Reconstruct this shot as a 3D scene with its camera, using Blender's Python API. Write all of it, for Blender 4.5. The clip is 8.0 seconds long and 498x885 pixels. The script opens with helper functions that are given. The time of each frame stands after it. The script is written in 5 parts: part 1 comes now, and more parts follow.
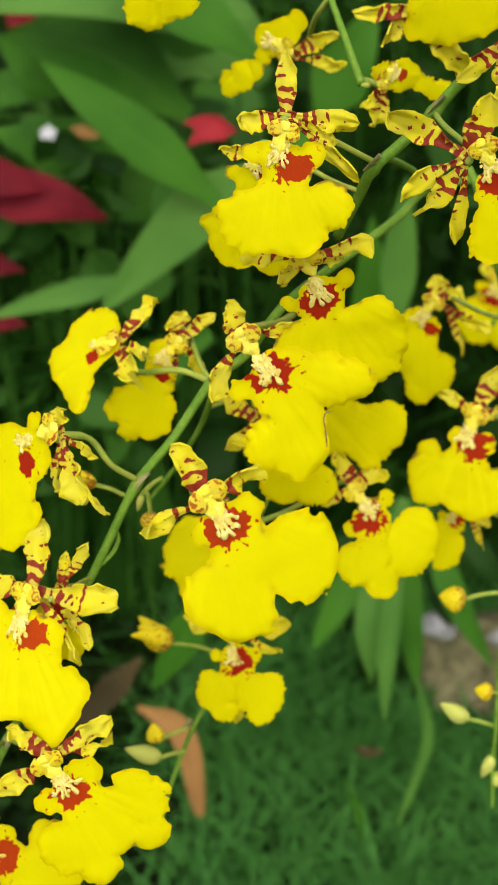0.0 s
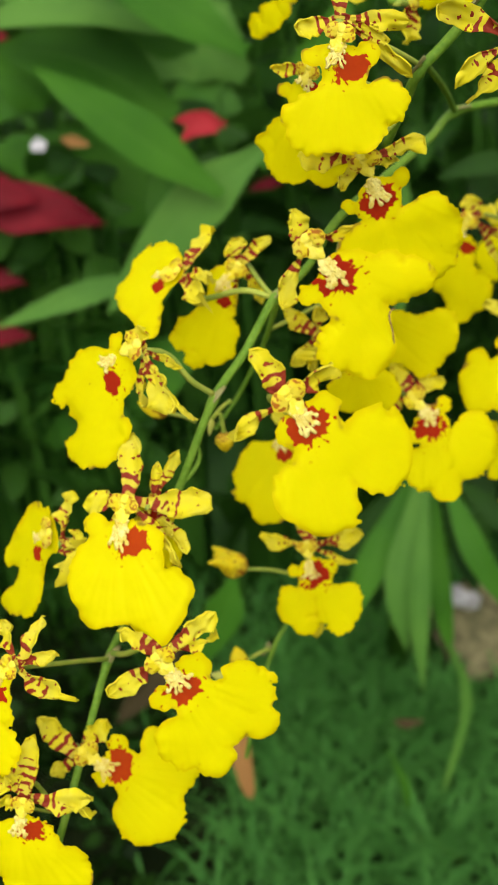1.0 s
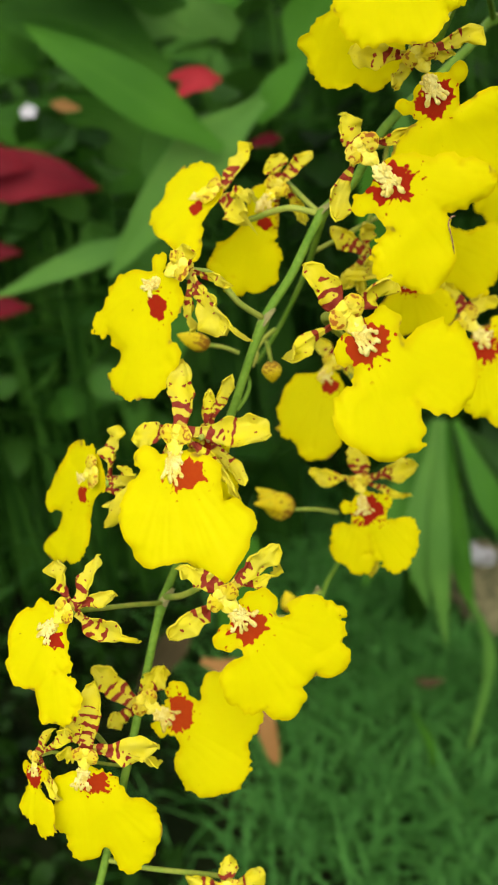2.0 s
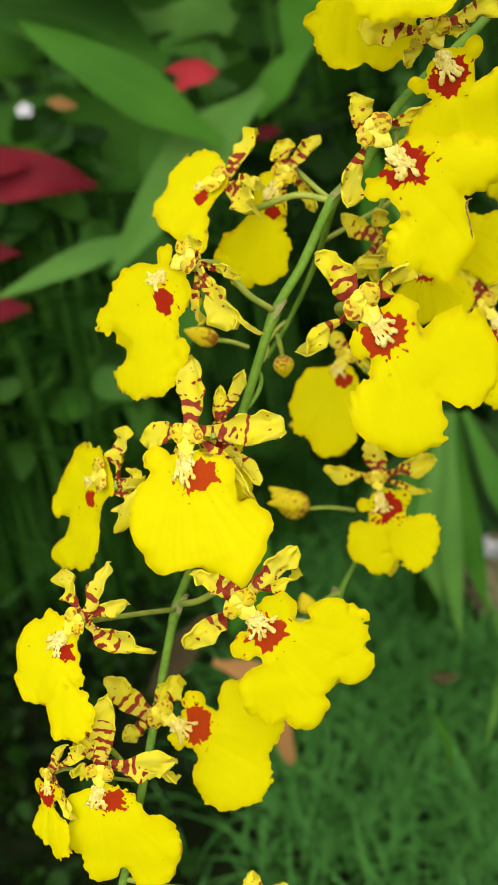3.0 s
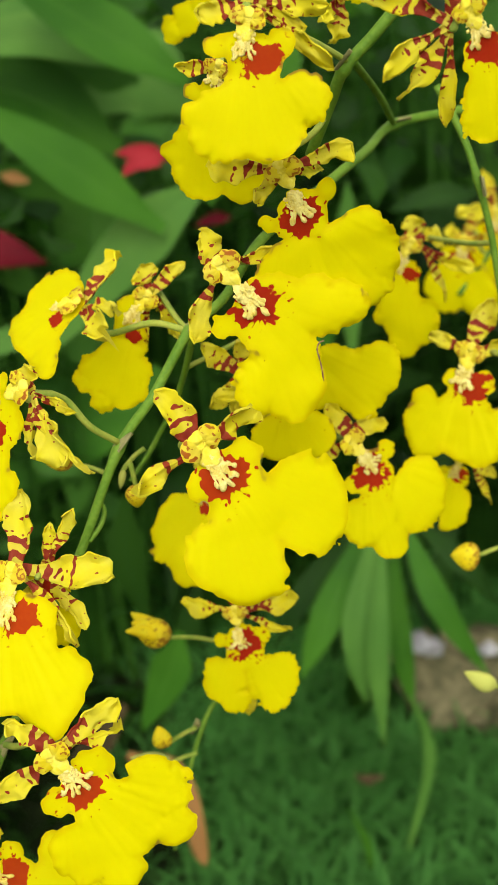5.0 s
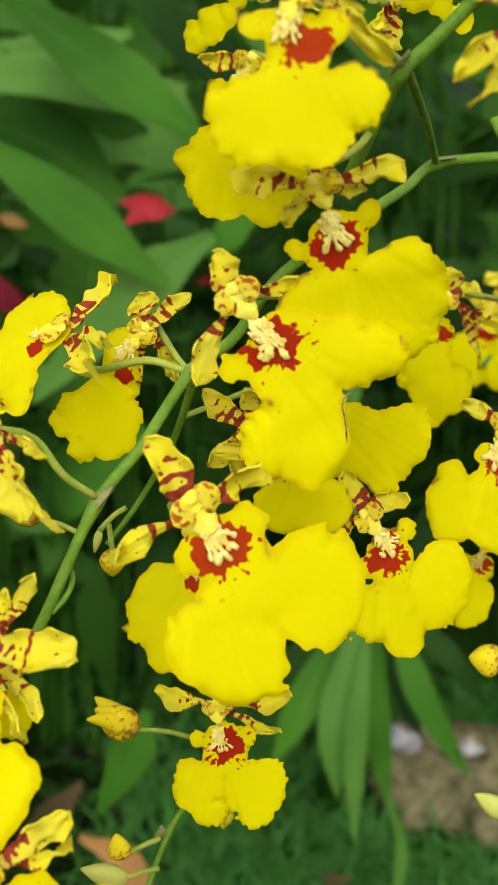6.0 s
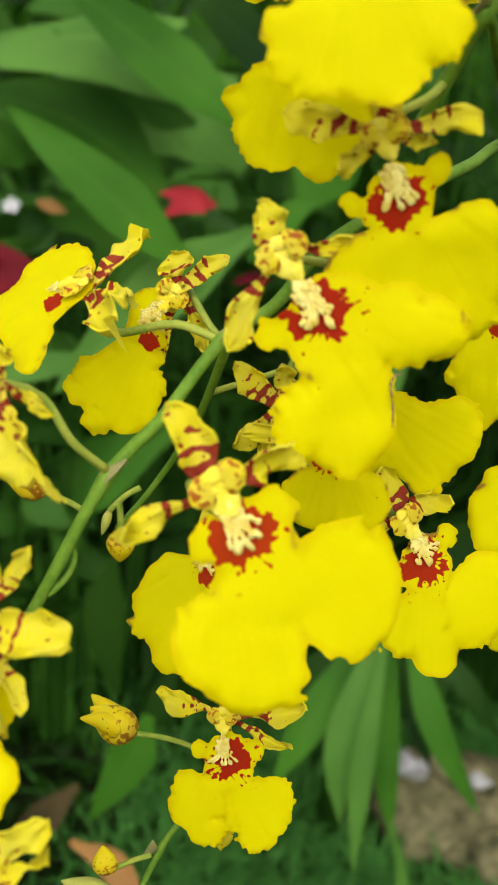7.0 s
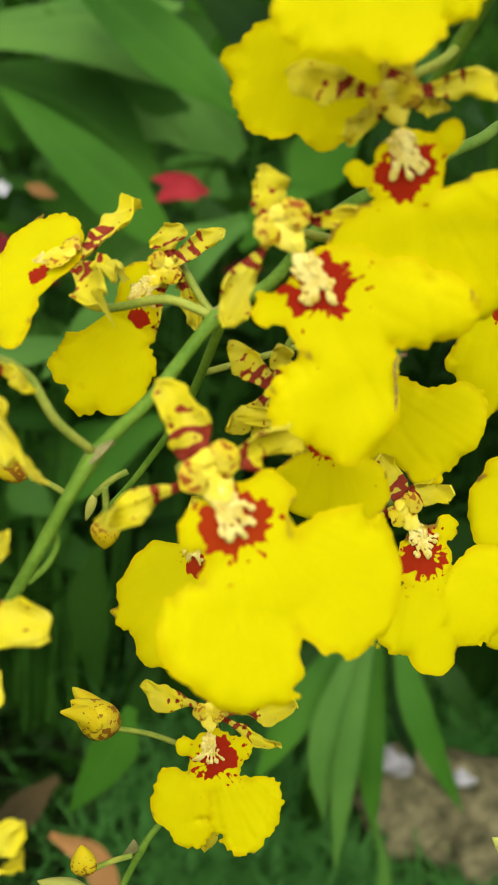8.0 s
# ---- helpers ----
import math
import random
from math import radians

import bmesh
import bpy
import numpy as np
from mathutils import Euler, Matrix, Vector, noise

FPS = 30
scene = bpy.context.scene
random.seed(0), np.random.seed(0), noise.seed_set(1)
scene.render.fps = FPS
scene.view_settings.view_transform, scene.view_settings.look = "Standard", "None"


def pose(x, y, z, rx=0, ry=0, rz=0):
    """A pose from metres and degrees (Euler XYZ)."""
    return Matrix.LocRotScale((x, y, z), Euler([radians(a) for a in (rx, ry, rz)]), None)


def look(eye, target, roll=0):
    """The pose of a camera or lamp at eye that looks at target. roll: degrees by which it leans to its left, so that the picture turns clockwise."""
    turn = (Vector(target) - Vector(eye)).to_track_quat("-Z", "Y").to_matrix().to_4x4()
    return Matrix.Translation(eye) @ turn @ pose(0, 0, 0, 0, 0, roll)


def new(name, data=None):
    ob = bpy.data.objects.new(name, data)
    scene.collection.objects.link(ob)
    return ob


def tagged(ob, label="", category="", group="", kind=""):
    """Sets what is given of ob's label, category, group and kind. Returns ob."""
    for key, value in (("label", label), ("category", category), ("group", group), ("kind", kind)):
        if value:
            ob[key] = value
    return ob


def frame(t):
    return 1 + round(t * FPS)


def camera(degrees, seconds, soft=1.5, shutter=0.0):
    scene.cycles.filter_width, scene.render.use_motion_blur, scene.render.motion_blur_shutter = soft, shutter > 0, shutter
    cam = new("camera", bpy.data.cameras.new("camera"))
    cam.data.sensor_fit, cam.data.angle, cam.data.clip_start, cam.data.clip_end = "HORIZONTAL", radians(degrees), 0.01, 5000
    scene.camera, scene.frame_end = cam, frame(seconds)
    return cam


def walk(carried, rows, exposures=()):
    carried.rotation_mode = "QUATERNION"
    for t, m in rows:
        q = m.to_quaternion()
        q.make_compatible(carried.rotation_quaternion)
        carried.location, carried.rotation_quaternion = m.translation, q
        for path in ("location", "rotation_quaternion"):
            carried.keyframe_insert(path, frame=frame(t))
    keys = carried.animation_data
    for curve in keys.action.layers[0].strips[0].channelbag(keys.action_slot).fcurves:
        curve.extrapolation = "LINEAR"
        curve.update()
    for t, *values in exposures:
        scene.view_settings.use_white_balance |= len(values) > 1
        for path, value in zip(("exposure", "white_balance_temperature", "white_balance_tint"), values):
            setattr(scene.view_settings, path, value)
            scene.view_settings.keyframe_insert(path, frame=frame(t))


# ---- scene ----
cam = camera(22.3, 8.0, soft=0.9)
PATH = [
    (0, 0.00000, 0.00000, 0.55000, 0.000, -24.999, 0.000),
    (0.5, -0.01170, -0.01340, 0.54400, -0.302, -24.268, -2.584),
    (1, -0.02010, -0.02270, 0.53330, -0.565, -24.035, -4.781),
    (1.5, -0.02730, -0.01870, 0.52280, -0.837, -24.362, -6.228),
    (2, -0.03510, -0.01170, 0.51780, -0.949, -25.075, -7.020),
    (2.2, -0.03850, -0.00578, 0.51630, -0.898, -25.195, -7.724),
    (3.3, -0.03406, -0.00124, 0.51246, -0.965, -25.186, -8.763),
    (3.5, -0.03090, -0.00260, 0.51130, -1.548, -24.961, -8.724),
    (4, -0.02170, -0.00410, 0.50900, -1.820, -24.526, -8.560),
    (4.5, -0.01200, -0.00470, 0.51390, -2.067, -23.816, -7.488),
    (5, -0.00880, 0.01250, 0.51940, -2.472, -22.334, -4.923),
    (5.2, -0.00919, 0.01803, 0.51737, -2.696, -21.786, -3.807),
    (6.3, -0.01129, 0.05799, 0.49888, -2.518, -18.711, 1.469),
    (6.5, -0.00470, 0.06060, 0.49640, -1.677, -18.796, 2.573),
    (7, -0.01090, 0.06930, 0.49100, -2.309, -18.548, 3.641),
    (7.5, -0.01100, 0.07530, 0.48660, -2.534, -18.615, 4.066),
    (8, -0.01140, 0.07840, 0.48630, -2.955, -18.820, 4.855),
]
# seconds, place, yaw, pitch, roll
walk(cam, [(t, pose(x, y, z, 0, 0, yaw) @ pose(0, 0, 0, 90 + pitch) @ pose(0, 0, 0, 0, 0, roll)) for t, x, y, z, yaw, pitch, roll in PATH])

# a close lens, focused on the flowers
cam.data.dof.use_dof = True
cam.data.dof.focus_distance = 0.230
cam.data.dof.aperture_fstop = 91.0 / 2.2

# ---- light: a bright overcast day ----
world = bpy.data.worlds.new("sky")
scene.world = world
world.use_nodes = True
wn = world.node_tree
sky = wn.nodes.new("ShaderNodeTexSky")
sky.sky_type, sky.sun_disc = "NISHITA", False
sky.sun_elevation, sky.sun_rotation = radians(43), radians(185)
sky.dust_density = 4.0
sky.ozone_density = 0.6
cloud = wn.nodes.new("ShaderNodeHueSaturation")
cloud.inputs["Saturation"].default_value = 0.05
wn.links.new(sky.outputs[0], cloud.inputs["Color"])
wn.links.new(cloud.outputs[0], wn.nodes["Background"].inputs[0])
wn.nodes["Background"].inputs[1].default_value = 0.17
sun = new("sun", bpy.data.lights.new("sun", "SUN"))
sun.data.energy, sun.data.angle, sun.data.color = 0.95, radians(70), (1.0, 0.985, 0.90)
sun.matrix_world = look((-0.25, -2.3, 2.9), (0, 0.3, 0.4))
scene.view_settings.exposure = 0.31


# ---- materials ----
class Nodes:
    """A short way to write node materials."""

    def __init__(self, name):
        self.mat = bpy.data.materials.new(name)
        self.mat.use_nodes = True
        self.t = self.mat.node_tree
        self.bsdf = self.t.nodes["Principled BSDF"]
        self.out = self.t.nodes["Material Output"]

    def node(self, kind, **ins):
        n = self.t.nodes.new(kind)
        for k, v in ins.items():
            self.put(n.inputs[k.replace("_", " ")], v)
        return n

    def put(self, socket, v):
        if isinstance(v, bpy.types.NodeSocket):
            self.t.links.new(v, socket)
        else:
            socket.default_value = v

    def math(self, op, a, b=0.0, c=0.0):
        n = self.t.nodes.new("ShaderNodeMath")
        n.operation = op
        for s, v in zip(n.inputs, (a, b, c)):
            self.put(s, v)
        return n.outputs[0]

    def noise(self, vec, scale, detail=3.0, rough=0.5):
        n = self.node("ShaderNodeTexNoise", Vector=vec, Scale=scale, Detail=detail, Roughness=rough)
        return n.outputs[0]

    def ramp(self, fac, lo, hi):
        n = self.t.nodes.new("ShaderNodeMapRange")
        n.interpolation_type = "SMOOTHSTEP"
        self.put(n.inputs[0], fac)
        n.inputs[1].default_value, n.inputs[2].default_value = lo, hi
        return n.outputs[0]

    def mix(self, fac, a, b):
        n = self.t.nodes.new("ShaderNodeMix")
        n.data_type = "RGBA"
        for s, v in zip((n.inputs[0], n.inputs[6], n.inputs[7]), (fac, a, b)):
            self.put(s, v)
        return n.outputs[2]

    def coords(self):
        """Object coordinates, shifted at random from object to object, and the plain ones."""
        tc = self.t.nodes.new("ShaderNodeTexCoord")
        oi = self.t.nodes.new("ShaderNodeObjectInfo")
        shift = self.math("MULTIPLY", oi.outputs["Random"], 40.0)
        comb = self.node("ShaderNodeCombineXYZ", X=shift, Y=shift, Z=shift)
        add = self.t.nodes.new("ShaderNodeVectorMath")
        self.t.links.new(tc.outputs["Object"], add.inputs[0])
        self.t.links.new(comb.outputs[0], add.inputs[1])
        return tc.outputs["Object"], add.outputs[0], oi.outputs["Random"]

    def bump(self, height, strength, distance):
        n = self.node("ShaderNodeBump", Height=height, Strength=strength, Distance=distance)
        self.t.links.new(n.outputs[0], self.bsdf.inputs["Normal"])

    def leafy(self, colour, through_colour, share):
        """Lets some light through a thin sheet."""
        tr = self.node("ShaderNodeBsdfTranslucent", Color=through_colour)
        mx = self.t.nodes.new("ShaderNodeMixShader")
        mx.inputs[0].default_value = share
        self.t.links.new(self.bsdf.outputs[0], mx.inputs[1])
        self.t.links.new(tr.outputs[0], mx.inputs[2])
        self.t.links.new(mx.outputs[0], self.out.inputs[0])
        self.put(self.bsdf.inputs["Base Color"], colour)


def rgb(r, g, b):
    return (r, g, b, 1.0)


YELLOW, YELLOW_DEEP, RED = rgb(0.82, 0.77, 0.0006), rgb(0.79, 0.72, 0.0006), rgb(0.44, 0.010, 0.008)


def lip_material():
    n = Nodes("lip_yellow")
    plain, moved, rnd = n.coords()
    sep = n.node("ShaderNodeSeparateXYZ", Vector=plain)
    x, y = sep.outputs[0], sep.outputs[1]
    uv = n.t.nodes.new("ShaderNodeUVMap")
    mesh = n.node("ShaderNodeSeparateXYZ", Vector=uv.outputs[0])
    rad, v = mesh.outputs[0], mesh.outputs[1]
    # jagged red blotch round the crest
    angle = n.math("ARCTAN2", x, n.math("ADD", y, 0.07))
    jag = n.math("MULTIPLY", n.math("SUBTRACT", n.noise(moved, 11.0, 2.0), 0.5), 1.5)
    turn = n.math("ADD", n.math("MULTIPLY", angle, 14.0), n.math("MULTIPLY", rnd, 30.0))
    turn = n.math("ADD", turn, n.math("MULTIPLY", n.noise(moved, 5.0, 1.0), 8.0))
    rays = n.math("MULTIPLY", n.math("ABSOLUTE", n.math("SINE", n.math("MULTIPLY", turn, 0.5))), 0.20)
    d = n.math("ADD", n.math("SUBTRACT", n.math("ADD", rad, jag), 0.14), rays)
    red = n.math("SUBTRACT", 1.0, n.ramp(d, 0.80, 0.87))
    # red flecks near the blotch
    near = n.math("SUBTRACT", 1.0, n.ramp(rad, 1.2, 1.7))
    fleck = n.math("MULTIPLY", n.ramp(n.noise(moved, 24.0, 1.0), 0.67, 0.71), near)
    red = n.math("MAXIMUM", red, fleck)
    tone = n.mix(n.ramp(n.noise(moved, 3.5, 3.0), 0.3, 0.8), YELLOW, YELLOW_DEEP)
    fine = n.noise(moved, 60.0, 4.0)
    tone = n.mix(n.math("MULTIPLY", n.ramp(fine, 0.55, 0.8), 0.35), tone, rgb(0.82, 0.71, 0.01))
    vein = n.math("SINE", n.math("MULTIPLY", n.math("ARCTAN2", x, n.math("ADD", y, -0.1)), 90.0))
    tone = n.mix(n.math("MULTIPLY", n.ramp(vein, 0.2, 1.0), 0.10), tone, rgb(0.79, 0.65, 0.001))
    speck = n.ramp(n.noise(moved, 24.0, 0.0), 0.885, 0.90)
    tone = n.mix(speck, tone, rgb(0.25, 0.10, 0.01))
    # a darker rim, withered brown here and there
    tone = n.mix(n.math("MULTIPLY", n.ramp(v, 0.95, 1.0), 0.55), tone, rgb(0.62, 0.44, 0.001))
    tone = n.mix(n.math("MULTIPLY", n.ramp(v, 0.975, 0.99), n.ramp(n.noise(moved, 5.0, 2.0), 0.60, 0.66)), tone, rgb(0.22, 0.09, 0.03))
    col = n.mix(red, tone, n.mix(n.math("ADD", n.math("MULTIPLY", n.noise(moved, 30.0), 0.45), n.math("MULTIPLY", n.math("POWER", rnd, 2.0), 0.55)), RED, rgb(0.66, 0.095, 0.007)))
    n.leafy(col, n.mix(red, rgb(0.95, 0.87, 0.0), RED), 0.50)
    n.bsdf.inputs["Roughness"].default_value = 0.55
    n.bsdf.inputs["Specular IOR Level"].default_value = 0.04
    n.bump(n.math("ADD", fine, n.math("MULTIPLY", n.noise(moved, 14.0), 1.5)), 0.05, 0.003)
    return n.mat


def sepal_material(name, first, last):
    """Yellow, with broken red-brown bars and blotches towards its base; v along is stored on the mesh."""
    n = Nodes(name)
    plain, moved, rnd = n.coords()
    y = n.node("ShaderNodeSeparateXYZ", Vector=plain).outputs[1]
    uv = n.t.nodes.new("ShaderNodeUVMap")
    v = n.node("ShaderNodeSeparateXYZ", Vector=uv.outputs[0]).outputs[1]
    flat = n.node("ShaderNodeMapping", Vector=moved)
    flat.inputs["Scale"].default_value = (0.7, 1.25, 1.0)
    warp = n.math("MULTIPLY", n.math("SUBTRACT", n.noise(moved, 8.0, 2.0), 0.5), 0.10)
    wave = n.math("SINE", n.math("ADD", n.math("MULTIPLY", n.math("ADD", y, warp), 80.0), n.math("MULTIPLY", rnd, 20.0)))
    h = n.math("ADD", n.noise(flat.outputs[0], 16.0, 1.0), n.math("MULTIPLY", wave, 0.11))
    bar = n.math("ADD", n.math("ADD", 0.445, n.math("MULTIPLY", rnd, 0.06)), n.math("MULTIPLY", n.ramp(n.math("ADD", v, warp), first, last), 0.33))
    mark = n.ramp(n.math("SUBTRACT", h, bar), -0.012, 0.012)
    spots = n.math("MULTIPLY", n.ramp(n.noise(moved, 30.0, 0.5), 0.74, 0.77), 0.9)
    mark = n.math("MAXIMUM", mark, spots)
    base = n.mix(n.ramp(n.noise(moved, 6.0, 3.0), 0.3, 0.75), rgb(0.74, 0.65, 0.014), rgb(0.66, 0.59, 0.05))
    base = n.mix(n.math("MULTIPLY", n.math("SUBTRACT", 1.0, n.ramp(v, 0.1, 0.5)), 0.5), base, rgb(0.60, 0.47, 0.08))
    brown = n.mix(n.ramp(n.noise(moved, 22.0), 0.3, 0.7), rgb(0.23, 0.022, 0.010), rgb(0.34, 0.055, 0.022))
    col = n.mix(mark, base, brown)
    n.leafy(col, n.mix(mark, rgb(0.90, 0.80, 0.01), rgb(0.40, 0.04, 0.01)), 0.34)
    n.bsdf.inputs["Roughness"].default_value = 0.5
    n.bsdf.inputs["Specular IOR Level"].default_value = 0.12
    n.bump(n.noise(moved, 45.0, 4.0), 0.15, 0.004)
    return n.mat


def wing_material():
    """Yellow, with brown dots near the rim."""
    n = Nodes("wing_dashed")
    moved = n.coords()[1]
    uv = n.t.nodes.new("ShaderNodeUVMap")
    sep = n.node("ShaderNodeSeparateXYZ", Vector=uv.outputs[0])
    v = sep.outputs[1]
    rim = n.math("MULTIPLY", n.ramp(v, 0.30, 0.60), n.math("SUBTRACT", 1.0, n.ramp(v, 0.90, 0.97)))
    limit = n.math("SUBTRACT", 0.74, n.math("MULTIPLY", rim, 0.20))
    mark = n.ramp(n.math("SUBTRACT", n.noise(moved, 34.0, 0.5), limit), -0.012, 0.012)
    base = n.mix(n.ramp(n.noise(moved, 9.0, 3.0), 0.3, 0.75), rgb(0.74, 0.62, 0.010), rgb(0.68, 0.57, 0.05))
    col = n.mix(mark, base, rgb(0.36, 0.07, 0.012))
    n.leafy(col, rgb(0.88, 0.74, 0.02), 0.30)
    n.bsdf.inputs["Roughness"].default_value = 0.5
    n.bsdf.inputs["Specular IOR Level"].default_value = 0.12
    n.bump(n.noise(moved, 40.0, 4.0), 0.15, 0.004)
    return n.mat


def bud_material():
    """Yellow, thickly freckled with red-brown at its base."""
    n = Nodes("bud_freckled")
    plain, moved = n.coords()[:2]
    y = n.node("ShaderNodeSeparateXYZ", Vector=plain).outputs[1]
    limit = n.math("ADD", 0.46, n.math("MULTIPLY", n.ramp(y, 0.0, 0.50), 0.25))
    mark = n.ramp(n.math("SUBTRACT", n.noise(moved, 17.0, 2.0), limit), -0.015, 0.02)
    base = n.mix(n.ramp(n.noise(moved, 8.0, 3.0), 0.3, 0.75), rgb(0.84, 0.64, 0.008), rgb(0.80, 0.69, 0.02))
    base = n.mix(n.math("SUBTRACT", 1.0, n.ramp(y, 0.0, 0.25)), base, rgb(0.70, 0.50, 0.04))
    col = n.mix(n.math("MULTIPLY", mark, 0.85), base, rgb(0.26, 0.055, 0.012))
    n.leafy(col, rgb(0.85, 0.62, 0.02), 0.25)
    n.bsdf.inputs["Roughness"].default_value = 0.5
    n.bsdf.inputs["Specular IOR Level"].default_value = 0.12
    n.bump(n.noise(moved, 40.0, 4.0), 0.2, 0.004)
    return n.mat


def plain_material(name, a, b, scale, rough=0.5, bump=0.3, distance=0.001, share=0.0, spec=0.12):
    """Two tones at two scales."""
    n = Nodes(name)
    moved = n.coords()[1]
    f = n.math("ADD", n.math("MULTIPLY", n.noise(moved, scale, 3.0), 0.65), n.math("MULTIPLY", n.noise(moved, scale * 9.0, 4.0), 0.35))
    col = n.mix(n.ramp(f, 0.32, 0.68), rgb(*a), rgb(*b))
    n.put(n.bsdf.inputs["Base Color"], col)
    if share:
        n.leafy(col, rgb(*[min(1.0, 1.3 * v) for v in b]), share)
    n.bsdf.inputs["Roughness"].default_value = rough
    n.bsdf.inputs["Specular IOR Level"].default_value = spec
    n.bump(f, bump, distance)
    return n.mat


def leaf_material(name, dark, light, rib, share=0.25, rough=0.42, by_island=False):
    """A blade with fine veins along it: u across and v along are stored on the mesh."""
    n = Nodes(name)
    moved, rnd = n.coords()[1:]
    uv = n.t.nodes.new("ShaderNodeUVMap")
    sep = n.node("ShaderNodeSeparateXYZ", Vector=uv.outputs[0])
    u = sep.outputs[0]
    vein = n.math("SINE", n.math("MULTIPLY", u, 95.0))
    mid = n.math("SUBTRACT", 1.0, n.ramp(n.math("ABSOLUTE", n.math("SUBTRACT", u, 0.5)), 0.0, 0.035))
    blot = n.noise(moved, 14.0, 4.0)
    tone = n.mix(n.ramp(blot, 0.3, 0.7), rgb(*dark), rgb(*light))
    tone = n.mix(n.math("MULTIPLY", rnd, 0.35), tone, rgb(*light))
    if by_island:
        geo = n.t.nodes.new("ShaderNodeNewGeometry")
        tone = n.mix(n.math("POWER", geo.outputs["Random Per Island"], 1.6), rgb(*dark), rgb(*light))
    col = n.mix(n.math("MULTIPLY", mid, 0.6), tone, rgb(*rib))
    n.leafy(col, n.mix(0.5, tone, rgb(*[min(1.0, 2.2 * v) for v in light])), share)
    n.bsdf.inputs["Roughness"].default_value = rough
    n.bsdf.inputs["Specular IOR Level"].default_value = 0.08
    n.bump(n.math("ADD", n.math("MULTIPLY", vein, 0.5), blot), 0.25, 0.002)
    return n.mat


LIP = lip_material()
SEPAL = sepal_material("sepal_barred", 0.32, 0.88)
PETAL = sepal_material("petal_blotched", 0.30, 0.80)
WING = wing_material()
BUD = bud_material()
CALLUS = plain_material("callus_cream", (0.66, 0.48, 0.06), (0.82, 0.72, 0.24), 16.0, 0.5, 0.3, 0.006)
COLUMN = plain_material("column_yellow", (0.74, 0.60, 0.02), (0.78, 0.68, 0.10), 6.0, 0.5, 0.15, 0.005)
STEM = plain_material("stem_green", (0.080, 0.175, 0.012), (0.165, 0.285, 0.028), 120.0, 0.6, 0.35, 0.0005, spec=0.15)
PEDICEL = plain_material("pedicel_green", (0.20, 0.30, 0.035), (0.38, 0.40, 0.06), 6.0, 0.6, 0.2, 0.005, spec=0.15)
BRACT = plain_material("bract_tan", (0.16, 0.16, 0.055), (0.30, 0.27, 0.11), 150.0, 0.7, 0.4, 0.0005)
GREENBUD = plain_material("bud_green", (0.36, 0.42, 0.07), (0.55, 0.52, 0.12), 150.0, 0.5, 0.3, 0.0006)
LEAF = leaf_material("leaf_green", (0.028, 0.105, 0.008), (0.058, 0.175, 0.014), (0.07, 0.19, 0.02))
LEAF_PALE = leaf_material("leaf_pale_green", (0.055, 0.150, 0.022), (0.105, 0.235, 0.036), (0.11, 0.24, 0.045))
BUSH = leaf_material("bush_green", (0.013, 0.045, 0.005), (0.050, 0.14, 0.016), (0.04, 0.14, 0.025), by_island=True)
# The bush green cut to a third, so deep shade sits in the colour
BUSH_SHADED = leaf_material("bush_shaded_green", (0.004, 0.013, 0.0012), (0.015, 0.047, 0.004), (0.012, 0.05, 0.008), by_island=True)
# Darker copy of leaf_green; shade among the plants is put into the colour
LEAF_SHADED = leaf_material("leaf_shaded_green", (0.007, 0.028, 0.003), (0.021, 0.064, 0.006), (0.02, 0.065, 0.012))
RED_LEAF = leaf_material("leaf_red", (0.085, 0.004, 0.008), (0.19, 0.007, 0.014), (0.17, 0.012, 0.022))
PINK_LEAF = leaf_material("leaf_pink_red", (0.26, 0.012, 0.016), (0.42, 0.032, 0.040), (0.40, 0.05, 0.06))
DRY_LEAF = leaf_material("leaf_dry_brown", (0.24, 0.115, 0.035), (0.40, 0.21, 0.068), (0.28, 0.14, 0.045), 0.15, 0.7)
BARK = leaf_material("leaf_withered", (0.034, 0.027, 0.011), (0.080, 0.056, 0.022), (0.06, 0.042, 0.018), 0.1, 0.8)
GRASS = leaf_material("grass_green", (0.043, 0.145, 0.025), (0.079, 0.232, 0.042), (0.08, 0.23, 0.042), by_island=True)
STONE = plain_material("stone_pale", (0.16, 0.15, 0.14), (0.42, 0.41, 0.40), 60.0, 0.85, 0.6, 0.004)
STONE_TAN = plain_material("stone_tan", (0.032, 0.036, 0.013), (0.200, 0.172, 0.085), 70.0, 0.9, 0.6, 0.004)
WITHERED = plain_material("rim_withered", (0.16, 0.07, 0.03), (0.42, 0.26, 0.14), 14.0, 0.7, 0.4, 0.004)
WHITE = plain_material("petal_white", (0.62, 0.61, 0.60), (0.80, 0.79, 0.78), 60.0, 0.6, 0.2, 0.001)
# Near-black earth tones: the shade under the plants is part of this colour
SOIL = plain_material("soil_shaded", (0.004, 0.008, 0.002), (0.016, 0.022, 0.007), 14.0, 0.95, 0.8, 0.01, spec=0.03)


# ---- builders ----
def part(name, bm, material, parent=None, label="", m=None, smooth=True):
    """Links a bmesh as one mesh object under a thing or a part."""
    me = bpy.data.meshes.new(name)
    for f in bm.faces:
        f.smooth = smooth
    for e in bm.edges:
        e.smooth = len(e.link_faces) != 2 or e.calc_face_angle() < 1.0
    bm.to_mesh(me)
    bm.free()
    me.materials.append(material)
    ob = new(name, me)
    ob.parent = parent
    if m is not None:
        ob.matrix_basis = m
    return tagged(ob, label)


